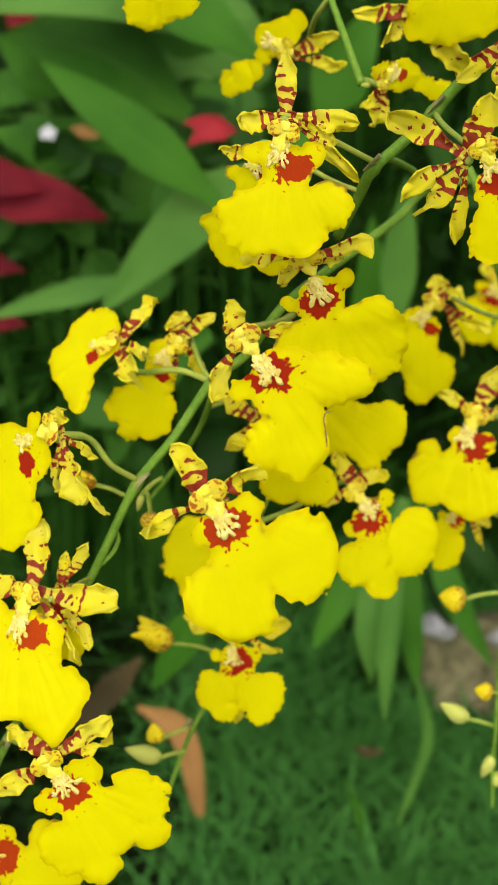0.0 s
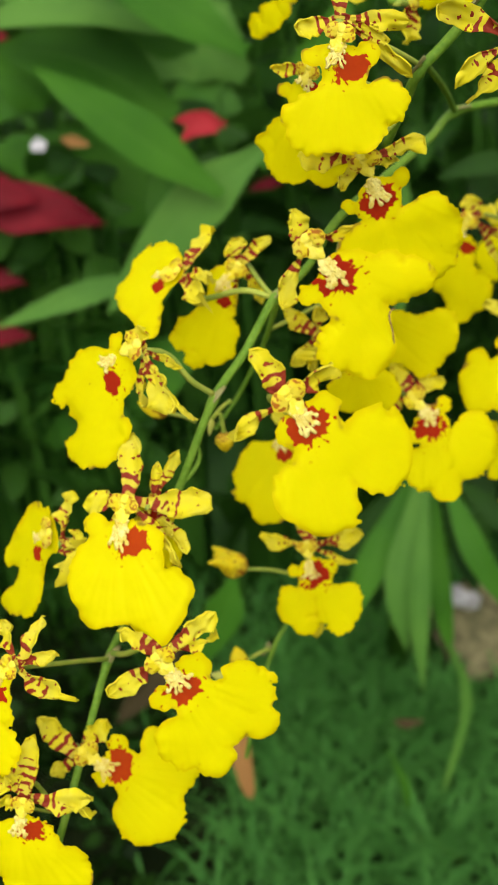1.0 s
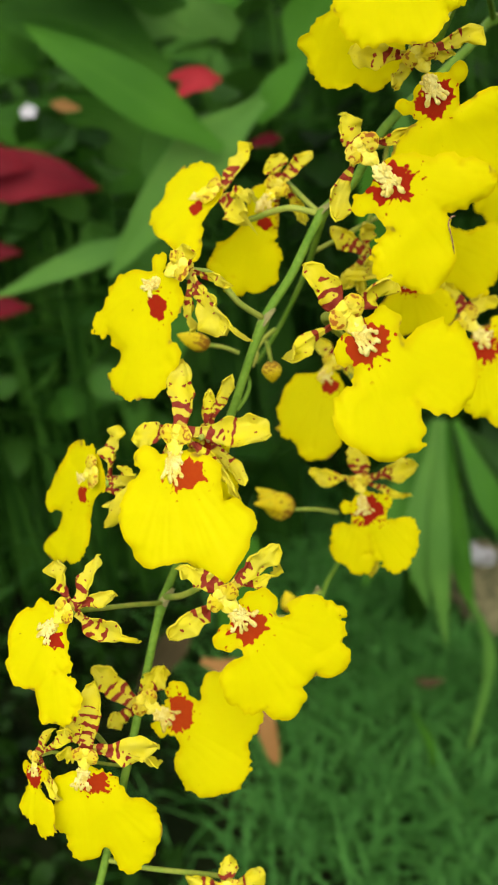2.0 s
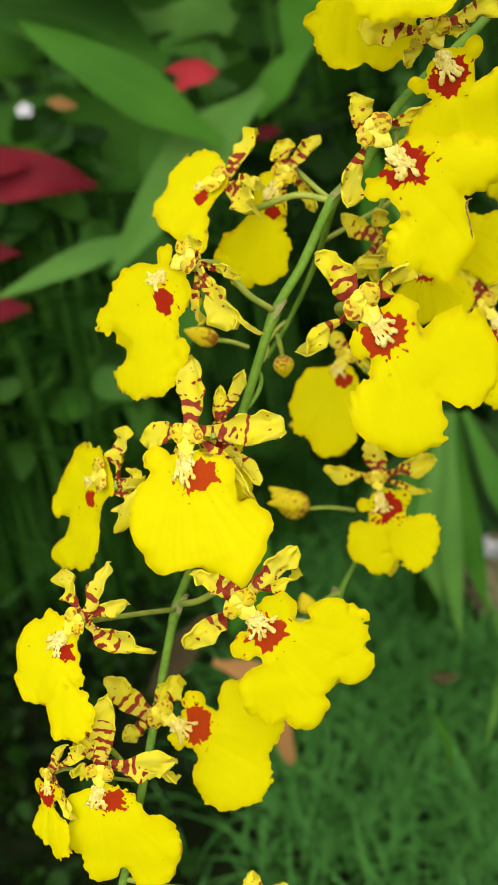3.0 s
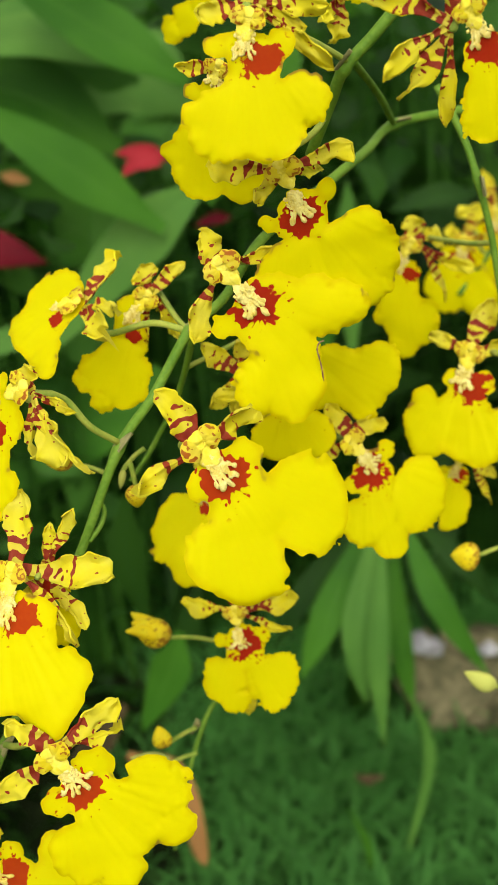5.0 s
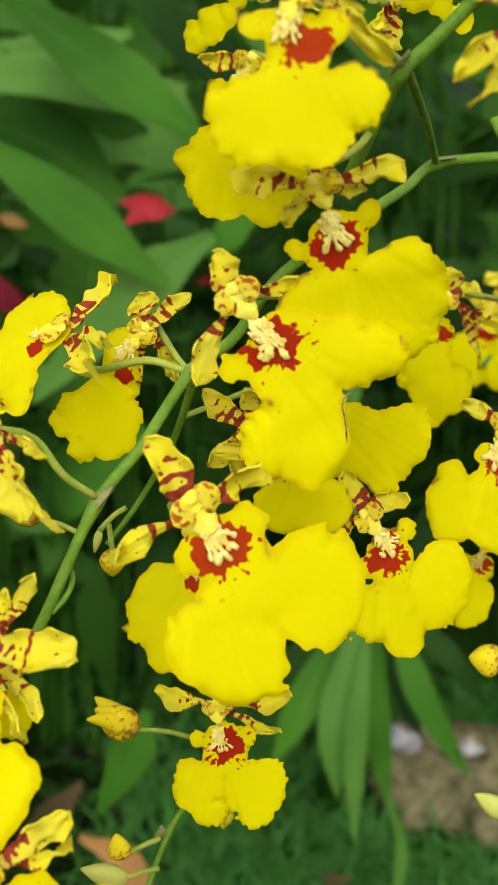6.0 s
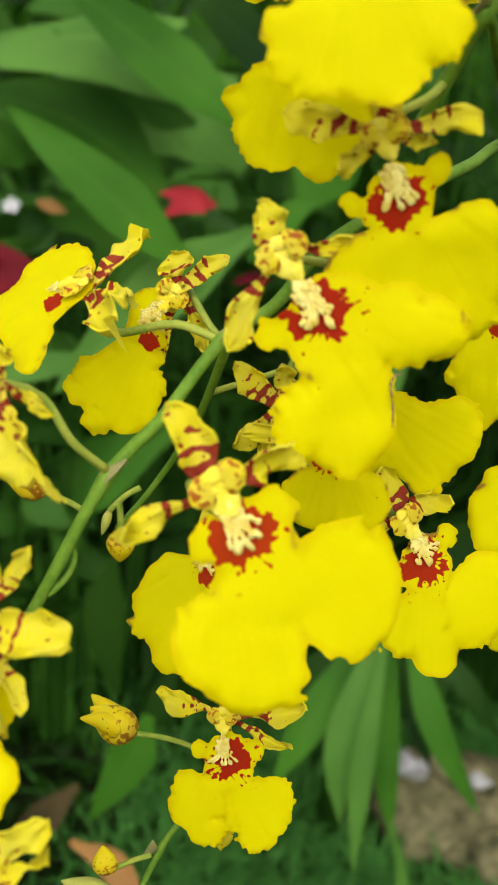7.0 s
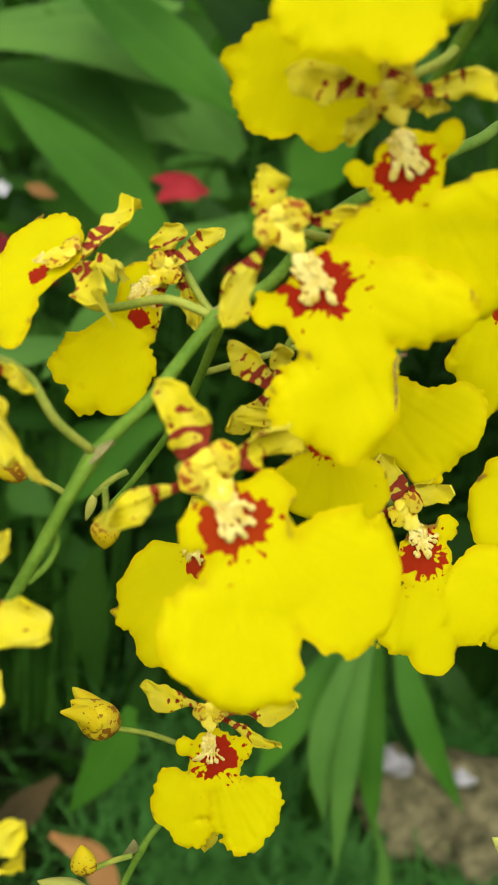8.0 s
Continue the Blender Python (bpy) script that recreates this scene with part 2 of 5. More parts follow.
def empty(name, place, label, category, group="", kind=""):
    ob = new(name)
    ob.location = place
    ob.empty_display_size = 0.01
    return tagged(ob, label, category, group, kind)


def step(a, b, x):
    t = min(1.0, max(0.0, (x - a) / (b - a)))
    return t * t * (3 - 2 * t)


def sheet(nu, nv, fn, thick=0.0, bm=None):
    """A grid of (u, v) in 0..1 through fn, with the two kept as UVs."""
    bm = bm or bmesh.new()
    uv = bm.loops.layers.uv.verify()
    grid = [[bm.verts.new(fn(i / nu, j / nv)) for i in range(nu + 1)] for j in range(nv + 1)]
    made = []
    for j in range(nv):
        for i in range(nu):
            f = bm.faces.new((grid[j][i], grid[j][i + 1], grid[j + 1][i + 1], grid[j + 1][i]))
            for lp, (a, b) in zip(f.loops, ((i, j), (i + 1, j), (i + 1, j + 1), (i, j + 1))):
                lp[uv].uv = (a / nu, b / nv)
            made.append(f)
    if thick:
        bm.normal_update()
        bmesh.ops.solidify(bm, geom=made, thickness=thick)
    return bm


def tube(points, radii, sides=10, bm=None, cap=True):
    """A tube through points, with a radius at each."""
    bm = bm or bmesh.new()
    pts = [Vector(p) for p in points]
    side = None
    rings = []
    for i, p in enumerate(pts):
        along = (pts[min(i + 1, len(pts) - 1)] - pts[max(i - 1, 0)]).normalized()
        if side is None:
            side = along.orthogonal().normalized()
        side = (side - along * side.dot(along)).normalized()
        other = along.cross(side)
        rings.append([bm.verts.new(p + radii[i] * (math.cos(a) * side + math.sin(a) * other)) for a in (2 * math.pi * k / sides for k in range(sides))])
    for a, b in zip(rings, rings[1:]):
        for k in range(sides):
            bm.faces.new((a[k], a[(k + 1) % sides], b[(k + 1) % sides], b[k]))
    if cap:
        bm.faces.new(rings[0][::-1])
        bm.faces.new(rings[-1])
    return bm


def spline(points, n):
    """Catmull-Rom points along a few knots."""
    p = [Vector(q) for q in points]
    p = [2 * p[0] - p[1]] + p + [2 * p[-1] - p[-2]]
    out = []
    for i in range(1, len(p) - 2):
        for k in range(n):
            t = k / n
            a, b, c, d = p[i - 1], p[i], p[i + 1], p[i + 2]
            out.append(0.5 * (2 * b + (c - a) * t + (2 * a - 5 * b + 4 * c - d) * t * t + (3 * b - a - 3 * c + d) * t**3))
    return out + [p[-2]]


def blob(bm, centre, radii, turn=None, level=2):
    """An egg-shaped lump."""
    m = Matrix.Translation(centre) @ (turn.to_4x4() if turn else Matrix()) @ Matrix.Diagonal((*radii, 1))
    return bmesh.ops.create_icosphere(bm, subdivisions=level, radius=1.0, matrix=m)["verts"]


def petal_bm(rng, length, width, claw=0.34, back=0.12, wave=0.03, cup=0.25, hook=0.0, twist=0.0, tip=3.4, swell=(0.24, 0.62), tail=0.0):
    """A petal from its narrow claw at the origin along +y; unit: the lip's width. tail: a narrow curled point at its end."""
    p1, p2, p3 = rng.uniform(0, 60), rng.uniform(0, 60), rng.uniform(-0.10, 0.10)
    lop = rng.uniform(-0.25, 0.25)
    end = 1.0 - 0.22 * (tail > 0)

    def fn(u, v):
        s = 2 * u - 1
        q = min(1.0, v / end)
        w = width * 0.5 * (claw + (1 - claw) * step(*swell, q)) * max(0.0, 1 - max(0.0, (q - 0.60) / 0.40) ** tip) ** 0.5
        if tail:
            w = max(w, width * tail * (1 - step(end, 1.0, v)) + 0.004)
        w *= 1 + lop * s * step(0.3, 0.7, v)
        w *= 1 + 0.30 * noise.noise(Vector((v * 4.0, p1 + (9 if s > 0 else 0), 0))) + 0.22 * noise.noise(Vector((v * 10.0, p1 + (9 if s > 0 else 0), 5))) * step(0.2, 0.6, v)
        x = s * w
        z = cup * x * x / width - back * v * v * length + wave * 2.0 * noise.noise(Vector((v * 5.0, p2 + s, 0))) * abs(s) ** 1.3 * (0.3 + v)
        z -= hook * max(0.0, v - 0.75) ** 2 * 25 * length
        a = twist * v
        bend = tail * 6.0 * max(0.0, v - 0.72) ** 2 * length * (1 if p3 > 0 else -1)
        return Vector((x * math.cos(a) + p3 * v * v * 2 * length + bend, length * v, z + x * math.sin(a)))

    return sheet(10, 22, fn, 0.012)


def lip_bm(rng, lobes, red):
    """The broad lip with its waist and side lobes: one sheet whose outline is the union of rounds (centre x, y, radius); unit: the lip's width.
    red: centre and radius of its blotch. UVs: distance from the blotch, and nearness to the rim."""
    step_, soft = 0.0150, 0.010
    rounds = np.array(lobes)
    lo, hi = (rounds[:, :2] - rounds[:, 2:]).min(0) - 0.06, (rounds[:, :2] + rounds[:, 2:]).max(0) + 0.06
    off = Vector((rng.uniform(0, 80), rng.uniform(0, 80), rng.uniform(0, 80)))
    nx, ny = [int(v / step_) + 2 for v in hi - lo]
    field = np.zeros((nx, ny))
    frill = np.zeros((nx, ny))
    for i in range(nx):
        for j in range(ny):
            p = Vector((lo[0] + i * step_, lo[1] + j * step_, 0)) + off
            frill[i, j] = 0.016 * noise.noise(p * 7) + 0.018 * noise.noise(p * 14) + 0.052 * max(0.0, noise.noise(p * 3) + 0.35) * noise.noise(p * 26)
    gx, gy = np.meshgrid(lo[0] + step_ * np.arange(nx), lo[1] + step_ * np.arange(ny), indexing="ij")
    for x, y, r in rounds:
        field += np.exp(-(np.hypot(gx - x, gy - y) - r) / soft)
    field = -soft * np.log(np.maximum(field, 1e-30))
    field = np.where(field > 0.022, np.maximum(field + frill, 0.002), field + frill)
    bm = bmesh.new()
    uv = bm.loops.layers.uv.verify()
    made = {}

    def vert(x, y, d, key):
        if key not in made:
            q = Vector((x, y, 0)) + off
            low = step(-0.06, -0.30, y) if y < -0.06 else 0.0
            rim = math.exp(min(d, 0.0) / 0.05)
            z = 0.020 * (1 - math.exp(min(d, 0.0) / 0.06)) * (0.25 + 0.75 * low)
            z += rim * (0.050 * noise.noise(q * 4.5) + 0.022 * noise.noise(q * 11)) * (0.4 + 0.6 * low)
            z += 0.020 * noise.noise(q * 2.2) * low + 0.007 * noise.noise(q * 6.5) - 0.06 * max(0.0, -y - 0.25) ** 2
            z -= 0.008 * math.exp(-((x / 0.05) ** 2)) * low
            z += 0.0045 * noise.noise(Vector((16 * math.atan2(x, 0.12 - y), 2.0 * y, off.z))) * low
            v = bm.verts.new((x, y, z))
            made[key] = (v, math.hypot((x - red[0]) / 1.12, y - red[1]) / red[2], 1 + min(d, 0.0))
        return made[key]

    def cut(i, j, k, m):
        if (i, j) > (k, m):
            i, j, k, m = k, m, i, j
        t = field[i, j] / (field[i, j] - field[k, m])
        t = min(0.96, max(0.04, t))
        return vert(gx[i, j] + t * (gx[k, m] - gx[i, j]), gy[i, j] + t * (gy[k, m] - gy[i, j]), 0.0, (i, j, k, m))

    for i in range(nx - 1):
        for j in range(ny - 1):
            ring = ((i, j), (i + 1, j), (i + 1, j + 1), (i, j + 1))
            if min(field[c] for c in ring) >= 0:
                continue
            corners = []
            for c, e in zip(ring, ring[1:] + ring[:1]):
                if field[c] < 0:
                    corners.append(vert(gx[c], gy[c], field[c], c))
                if (field[c] < 0) != (field[e] < 0):
                    corners.append(cut(*c, *e))
            if len(corners) > 2:
                face = bm.faces.new([c[0] for c in corners])
                for loop, c in zip(face.loops, corners):
                    loop[uv].uv = (c[1], c[2])
    bm.normal_update()
    bmesh.ops.solidify(bm, geom=bm.faces[:], thickness=0.006)
    return bm


def callus_bm(rng, up):
    """The cream crest: a crumbly ridge of knobs up to the column, that drips down into a few fat, uneven fingers."""
    bm = bmesh.new()
    off = rng.uniform(0, 60)
    mid = 0.5 * up + 0.012
    blob(bm, (0, mid, 0.034), (0.042, mid + 0.006, 0.022), level=3)
    for k in range(46):
        a, r = rng.uniform(0, 6.3), math.sqrt(rng.random())
        size = rng.uniform(0.005, 0.012)
        wide = 0.056 - 0.010 * math.sin(a)
        blob(bm, (wide * r * math.cos(a), mid + (mid + 0.01) * r * math.sin(a), 0.058 - 0.024 * r * r + rng.uniform(-0.008, 0.008)), (size * rng.uniform(0.7, 1.2), size * rng.uniform(0.9, 2.0), size), level=2)
    for k in range(6):
        share = (k - 2.5) / 2.5
        a = radians(34 * share + rng.uniform(-9, 9))
        long = (0.118 - 0.028 * abs(share)) * rng.uniform(0.6, 1.15)
        thick = rng.uniform(0.6, 0.85)
        d = Vector((math.sin(a), -math.cos(a), 0.0))
        side = Vector((d.y, -d.x, 0))
        bend = rng.uniform(-0.03, 0.03)
        foot = Vector((0.036 * share, 0.024, 0.042))
        pts = [foot + d * long * q + side * bend * q * q + Vector((0, 0, 0.014 * math.sin(2.9 * q) - 0.012 * q)) for q in (0.05, 0.25, 0.45, 0.6, 0.75, 0.88, 0.96, 1.0)]
        neck, knob = rng.uniform(0.007, 0.012), rng.uniform(0.015, 0.023)
        tube(pts, [thick * r for r in (0.020, 0.016, neck, 0.5 * (neck + knob), knob, knob * 0.95, knob * 0.65, 0.004)], 9, bm)
        if rng.random() < 0.4:
            s = rng.choice((-1, 1))
            blob(bm, pts[3] + side * 0.016 * s, (0.012, 0.015, 0.010), level=2)
    bm.normal_update()
    for v in bm.verts:
        n = 0.008 * noise.noise(v.co * 45 + Vector((off, 0, 0))) + 0.006 * noise.noise(v.co * 110 + Vector((off, 0, 0)))
        v.co += v.normal * n
    return bm


def column_bm(rng):
    """The short column: a hollow face with raised, uneven lips over a broad foot, and a small hood."""
    bm = bmesh.new()
    blob(bm, (0, 0.110, 0.036), (0.062, 0.075, 0.026), level=3)
    blob(bm, (0.012, 0.070, 0.044), (0.034, 0.050, 0.022), level=3)
    ring = [(0.032 * math.cos(k), 0.176 + 0.030 * math.sin(k), 0.062 + 0.010 * math.sin(k)) for k in (2 * math.pi * i / 14 for i in range(15))]
    tube(ring, [0.011 + 0.003 * math.sin(1.7 * i) for i in range(15)], 8, bm)
    blob(bm, (0, 0.178, 0.048), (0.036, 0.036, 0.014), level=3)
    blob(bm, (0, 0.212, 0.062), (0.044, 0.036, 0.028), level=3)
    for s in (-1, 1):
        blob(bm, (0.034 * s, 0.140, 0.054), (0.014, 0.030, 0.013), level=2)
    off = Vector((rng.uniform(0, 50), 0, 0))
    for v in bm.verts:
        v.co += 0.012 * noise.noise_vector(v.co * 20 + off) + 0.005 * noise.noise_vector(v.co * 60 + off)
    return bm


def wing_bm(rng, side):
    p = rng.uniform(0, 50)

    def fn(u, v):
        a = math.pi * (0.06 + 0.84 * u)
        r = (0.018 + 0.112 * v * (0.50 + 0.50 * math.sin(a) ** 1.5)) * (1 + 0.16 * noise.noise(Vector((a * 1.6, p, 0))) * v + 0.10 * noise.noise(Vector((a * 5, p, 3))) * v)
        return Vector((side * (0.024 + r * math.sin(a) * 1.0), 0.165 - r * math.cos(a) * 1.0, 0.088 + 0.035 * v * math.sin(a) - 0.04 * v * v + 0.03 * noise.noise(Vector((a * 2, p, 7))) * v))

    return sheet(18, 6, fn, 0.01)


STEM_LINES = []


def nearest_stem(p):
    """The nearest place on any stem to p."""
    return min((q for line in STEM_LINES for q in line), key=lambda q: (q - p).length)


def bloom(spray, seed, place, turn, size, lobes, red, column, core, tepals, foot=None, crest=1.0):
    """An open dancing-lady orchid bloom. place: the crest of its lip; turn: degrees; size: the unit in metres, about the lip's width.
    lobes: the rounds of the lip; column: where its head lies; core: where the tepals spring from; tepals: tip x, tip y, width and, for a curled point, its share; crest: its size."""
    rng = random.Random(seed)
    m = Matrix.Translation(place) @ pose(0, 0, 0, *turn) @ Matrix.Diagonal((size, size, size, 1))
    heart = Vector((*core, -0.02))
    bm = bmesh.new()
    blob(bm, heart + Vector((0, -0.03, -0.02)), (0.04, 0.04, 0.035))
    start = m @ (heart + Vector((0, 0.0, -0.03)))
    goal = Vector(foot) if foot else nearest_stem(start)
    back = m.to_3x3() @ Vector((0, -0.02, -0.30))
    line = spline([start, start + back, goal + 0.35 * (start - goal), goal], 5)
    inv = m.inverted()
    tube([inv @ p for p in line], [0.032] * 4 + [0.024] * (len(line) - 4), 8, bm)
    ob = part("flower", bm, PEDICEL, spray, m=spray.matrix_world.inverted() @ m)
    part("lip", lip_bm(rng, lobes, red), LIP, ob)
    # the crest and the column lean one way
    lean = Vector((column[0], column[1] - 0.03))
    a = math.degrees(math.atan2(-lean.x, lean.y))
    part("crest", callus_bm(rng, min(0.125, max(0.06, lean.length - 0.055))), CALLUS, ob, "cream-white knobbed crest", m=pose(0, 0, -0.004, 0, 0, a) @ Matrix.Diagonal((1.15 * crest, 1.05 * crest, 0.6 * crest, 1)))
    head = pose(column[0], column[1], 0.0, 0, 0, a)
    part("column", column_bm(rng), COLUMN, ob, m=head @ Matrix.Diagonal((1.0, 1.0, 0.6, 1)) @ pose(0, -0.18, 0))
    for s in (-1, 1):
        part("column_wing", wing_bm(rng, s), WING, ob, m=head @ Matrix.Diagonal((0.78, 0.82, 0.6, 1)) @ pose(0, -0.17, 0))
    dorsal = min(tepals, key=lambda p: abs(math.atan2(p[0] - core[0], p[1] - core[1])))
    for k, (x, y, width, *tail) in enumerate(tepals):
        x, y = x - core[0], y - core[1]
        long, a, width = math.hypot(x, y), math.degrees(math.atan2(-x, y)), 0.88 * width
        at = pose(heart.x, heart.y, heart.z - 0.008 * k, -3, 0, a)
        if tepals[k] is dorsal:
            part("dorsal_sepal", petal_bm(rng, long, width, claw=0.5, swell=(0.05, 0.5), tip=1.5, back=rng.uniform(-0.03, 0.1), wave=0.05, cup=0.7), SEPAL, ob, m=at)
        elif abs(a) < 125:
            part("petal", petal_bm(rng, long, width, back=rng.uniform(0.0, 0.12), twist=rng.uniform(-0.4, 0.4), wave=0.08, cup=0.5, tail=tail[0] if tail else 0), PETAL, ob, m=at)
        else:
            part("lateral_sepal", petal_bm(rng, long, width, back=0.05, hook=0.05, wave=0.06, cup=0.5, tail=tail[0] if tail else 0), SEPAL, ob, m=at)
    return ob


def bud(spray, a, b, fat, foot=None, material=None, split=True, joined=True):
    """A closed bud from its base a to its tip b."""
    a, b = Vector(a), Vector(b)
    long = (b - a).length
    turn = (b - a).to_track_quat("Y", "Z").to_matrix().to_4x4()
    m = Matrix.Translation(a) @ turn @ Matrix.Diagonal((long * 2, long * 2, long * 2, 1))
    bm = bmesh.new()
    rows = []
    f = fat / (2 * long)
    for j in range(13):
        v = j / 12
        r = 0.5 * f * math.sin(math.pi * min(1.0, v**0.8)) ** 0.75 * (1 - 0.25 * v)
        rows.append((v * 0.5, max(r, 0.004)))
    ring = [[bm.verts.new((r * (1 + 0.10 * math.cos(3 * k)) * math.cos(k) + (0.02 * f * v), v, r * (1 + 0.10 * math.cos(3 * k)) * math.sin(k))) for k in (2 * math.pi * i / 18 for i in range(18))] for v, r in rows]
    for p, q in zip(ring, ring[1:]):
        for i in range(18):
            bm.faces.new((p[i], p[(i + 1) % 18], q[(i + 1) % 18], q[i]))
    bm.faces.new(ring[0][::-1])
    bm.faces.new(ring[-1])
    ob = part("bud", bm, material or BUD, spray, m=spray.matrix_world.inverted() @ m)
    if split:
        for s, long_tip in ((-1, 0.36), (1, 0.30)):
            knots = spline([(0.18 * f * s, 0.20, 0), (0.30 * f * s, 0.36, 0.01), (0.60 * f * s, 0.20 + long_tip, -0.01)], 5)
            part("bud_tip", tube(knots, [f * r for r in (0.26, 0.27, 0.27, 0.26, 0.24, 0.22, 0.19, 0.155, 0.12, 0.08, 0.03)], 12), BUD, ob)
    if joined:
        goal = Vector(foot) if foot else nearest_stem(a)
        line = spline([a + (b - a) * 0.06, a.lerp(goal, 0.5) + Vector((0, 0, 0.06 * (a - goal).length)), goal], 6)
        inv = m.inverted()
        part("stalk", tube([inv @ p for p in line], [0.00055 / long / 2 * 1.0] * len(line), 7), PEDICEL, ob)
    return ob


def stem(spray, knots, r0, r1, nodes=(), name="stem"):
    """A jointed flower stem through knots, thickened a little at its joints."""
    line = spline(knots, 10)
    STEM_LINES.append(line)
    n = len(line) - 1
    radii = []
    for i in range(n + 1):
        r = r0 + (r1 - r0) * i / n
        for k in nodes:
            r *= 1 + 0.35 * math.exp(-(((i - k * 10) / 1.3) ** 2))
        radii.append(r)
    inv = spray.matrix_world.inverted()
    ob = part(name, tube([inv @ p for p in line], radii, 12), STEM, spray)
    for k in nodes:
        i = int(k * 10)
        p, q = line[i], line[min(i + 3, n)]
        d = (q - p).normalized()
        m = Matrix.Translation(inv @ (p - d * 0.0005)) @ d.to_track_quat("Y", "Z").to_matrix().to_4x4() @ pose(radii[i] * 0.6, 0, 0, 0, 0, -22)
        part("bract", bract_bm(0.0045, 0.0026), BRACT, ob, m=m)
    return ob


def bract_bm(length, width):
    """A small pointed scale at a joint."""
    return sheet(4, 6, lambda u, v: Vector(((2 * u - 1) * width * 0.5 * (1 - v) ** 0.6, length * v, 0.0009 + 0.9 * ((2 * u - 1) * width * 0.5) ** 2 / width)), 0.0002)


def leaf(name, parent, base, mid, tip, width, facing=(0, -0.85, 0.5), material=None, fold=0.18, wave=0.04, blunt=0.45, label="", belly=0.5):
    """A blade along three knots; facing: roughly where its upper side looks."""
    rng = random.Random(int(1000 * abs(base[0] + tip[2])))
    line = spline([base, mid, tip], 10)
    n = len(line) - 1
    up = Vector(facing).normalized()
    ph = rng.uniform(0, 6.3)
    origin = parent.matrix_world.inverted() if parent else Matrix()

    def fn(u, v):
        i = min(int(v * n), n - 1)
        p = line[i].lerp(line[i + 1], v * n - i)
        along = (line[min(i + 2, n)] - line[max(i - 1, 0)]).normalized()
        side = along.cross(up).normalized()
        out = side.cross(along)
        s = 2 * u - 1
        w = 0.5 * width * (0.25 + 0.75 * step(0.0, belly * 0.8, v)) * max(0.0, 1 - max(0.0, (v - belly * 0.7) / (1 - belly * 0.7)) ** 1.7) ** (1.35 - blunt)
        return origin @ (p + side * s * w + out * (fold * abs(s) * w + wave * width * math.sin(9 * v + ph + s) * abs(s)))

    return part(name, sheet(8, 24, fn, 0.0006), material or LEAF, parent, label)


# ---- the ground ----
GROUND = -0.10


def ground():
    bm = bmesh.new()
    bmesh.ops.create_grid(bm, x_segments=60, y_segments=60, size=1.0)
    for v in bm.verts:
        x, y = v.co.x, v.co.y
        v.co.x, v.co.y = 1.2 * x + 220 * x**5, 0.8 + 1.2 * y + 220 * y**5
        v.co.z = GROUND - 0.006 + 0.012 * noise.noise(Vector((v.co.x * 3, v.co.y * 3, 0))) * math.exp(-(v.co.length / 3) ** 2)
    return tagged(part("ground", bm, SOIL), "dark soil under grass and plants, their shade put into its colour", "ground", kind="structure")


ground()


def blades(name, count, box, heights, widths, lean, material, label, category, seed, edge=None, bare=(), soft=False):
    """Many blades in one mesh, rooted on the ground."""
    rng = random.Random(seed)
    verts, faces, uvs = [], [], []
    for _ in range(count):
        x, y = rng.uniform(box[0], box[1]), rng.uniform(box[2], box[3])
        if edge and x < edge + 0.05 * noise.noise(Vector((0, y * 9, 3))) + rng.gauss(0, 0.035):
            continue
        if soft:
            u, v = (2 * x - box[0] - box[1]) / (box[1] - box[0]), (2 * y - box[2] - box[3]) / (box[3] - box[2])
            if math.hypot(u, v) + 0.25 * noise.noise(Vector((3 * u, 3 * v, seed))) > rng.uniform(0.5, 1.0):
                continue
        if any((x - p) ** 2 / rx**2 + (y - q) ** 2 / ry**2 < 1 + 0.6 * noise.noise(Vector((x * 25, y * 25, 0))) for p, q, rx, ry in bare):
            continue
        h, w, a = rng.uniform(*heights), rng.uniform(*widths), rng.uniform(0, 2 * math.pi)
        d = Vector((math.cos(a), math.sin(a), 0))
        side = Vector((-d.y, d.x, 0))
        if rng.random() < 0.6:
            side = (side + Vector((rng.uniform(-0.6, 1.0), 0, 0))).normalized()
        reach = h * rng.uniform(*lean)
        root = Vector((x, y, GROUND - 0.005))
        first = len(verts)
        n = 6
        for j in range(n + 1):
            v = j / n
            p = root + d * reach * v * v + Vector((0, 0, h * (v - 0.38 * v**3)))
            ww = w * 0.5 * (0.5 + 0.5 * step(0, 0.35, v)) * (1 - v**3) + 0.0001
            verts += [p - side * ww, p + Vector((0, 0, -0.15 * ww)), p + side * ww]
            if j:
                k = first + 3 * j
                faces += [(k - 3, k - 2, k + 1, k), (k - 2, k - 1, k + 2, k + 1)]
                uvs += [(0, v), (0.5, v), (0.5, v), (0, v), (0.5, v), (1, v), (1, v), (0.5, v)]
    me = bpy.data.meshes.new(name)
    me.from_pydata(verts, [], faces)
    layer = me.uv_layers.new()
    layer.data.foreach_set("uv", [c for p in uvs for c in p])
    me.polygons.foreach_set("use_smooth", [True] * len(faces))
    me.materials.append(material)
    return tagged(new(name, me), label, category, kind="stuff")


blades("grass", 45000, (-0.30, 0.95, 0.25, 1.30), (0.018, 0.058), (0.0018, 0.0042), (0.5, 1.5), GRASS, "dense soft green grass below the flowers", "grass", 5, -0.058, ((0.19, 0.870, 0.07, 0.045),), True)
blades("grass", 26000, (-3.6, 4.2, -3.4, 3.6), (0.03, 0.11), (0.004, 0.009), (0.4, 1.3), GRASS, "green grass round the orchid bed", "grass", 11, None, ((0.15, 0.65, 0.55, 0.45),), True)
blades("grass", 1500, (-0.6, 1.2, 1.0, 2.2), (0.06, 0.14), (0.004, 0.008), (0.3, 1.0), GRASS, "longer green grass behind the flowers", "grass", 6)
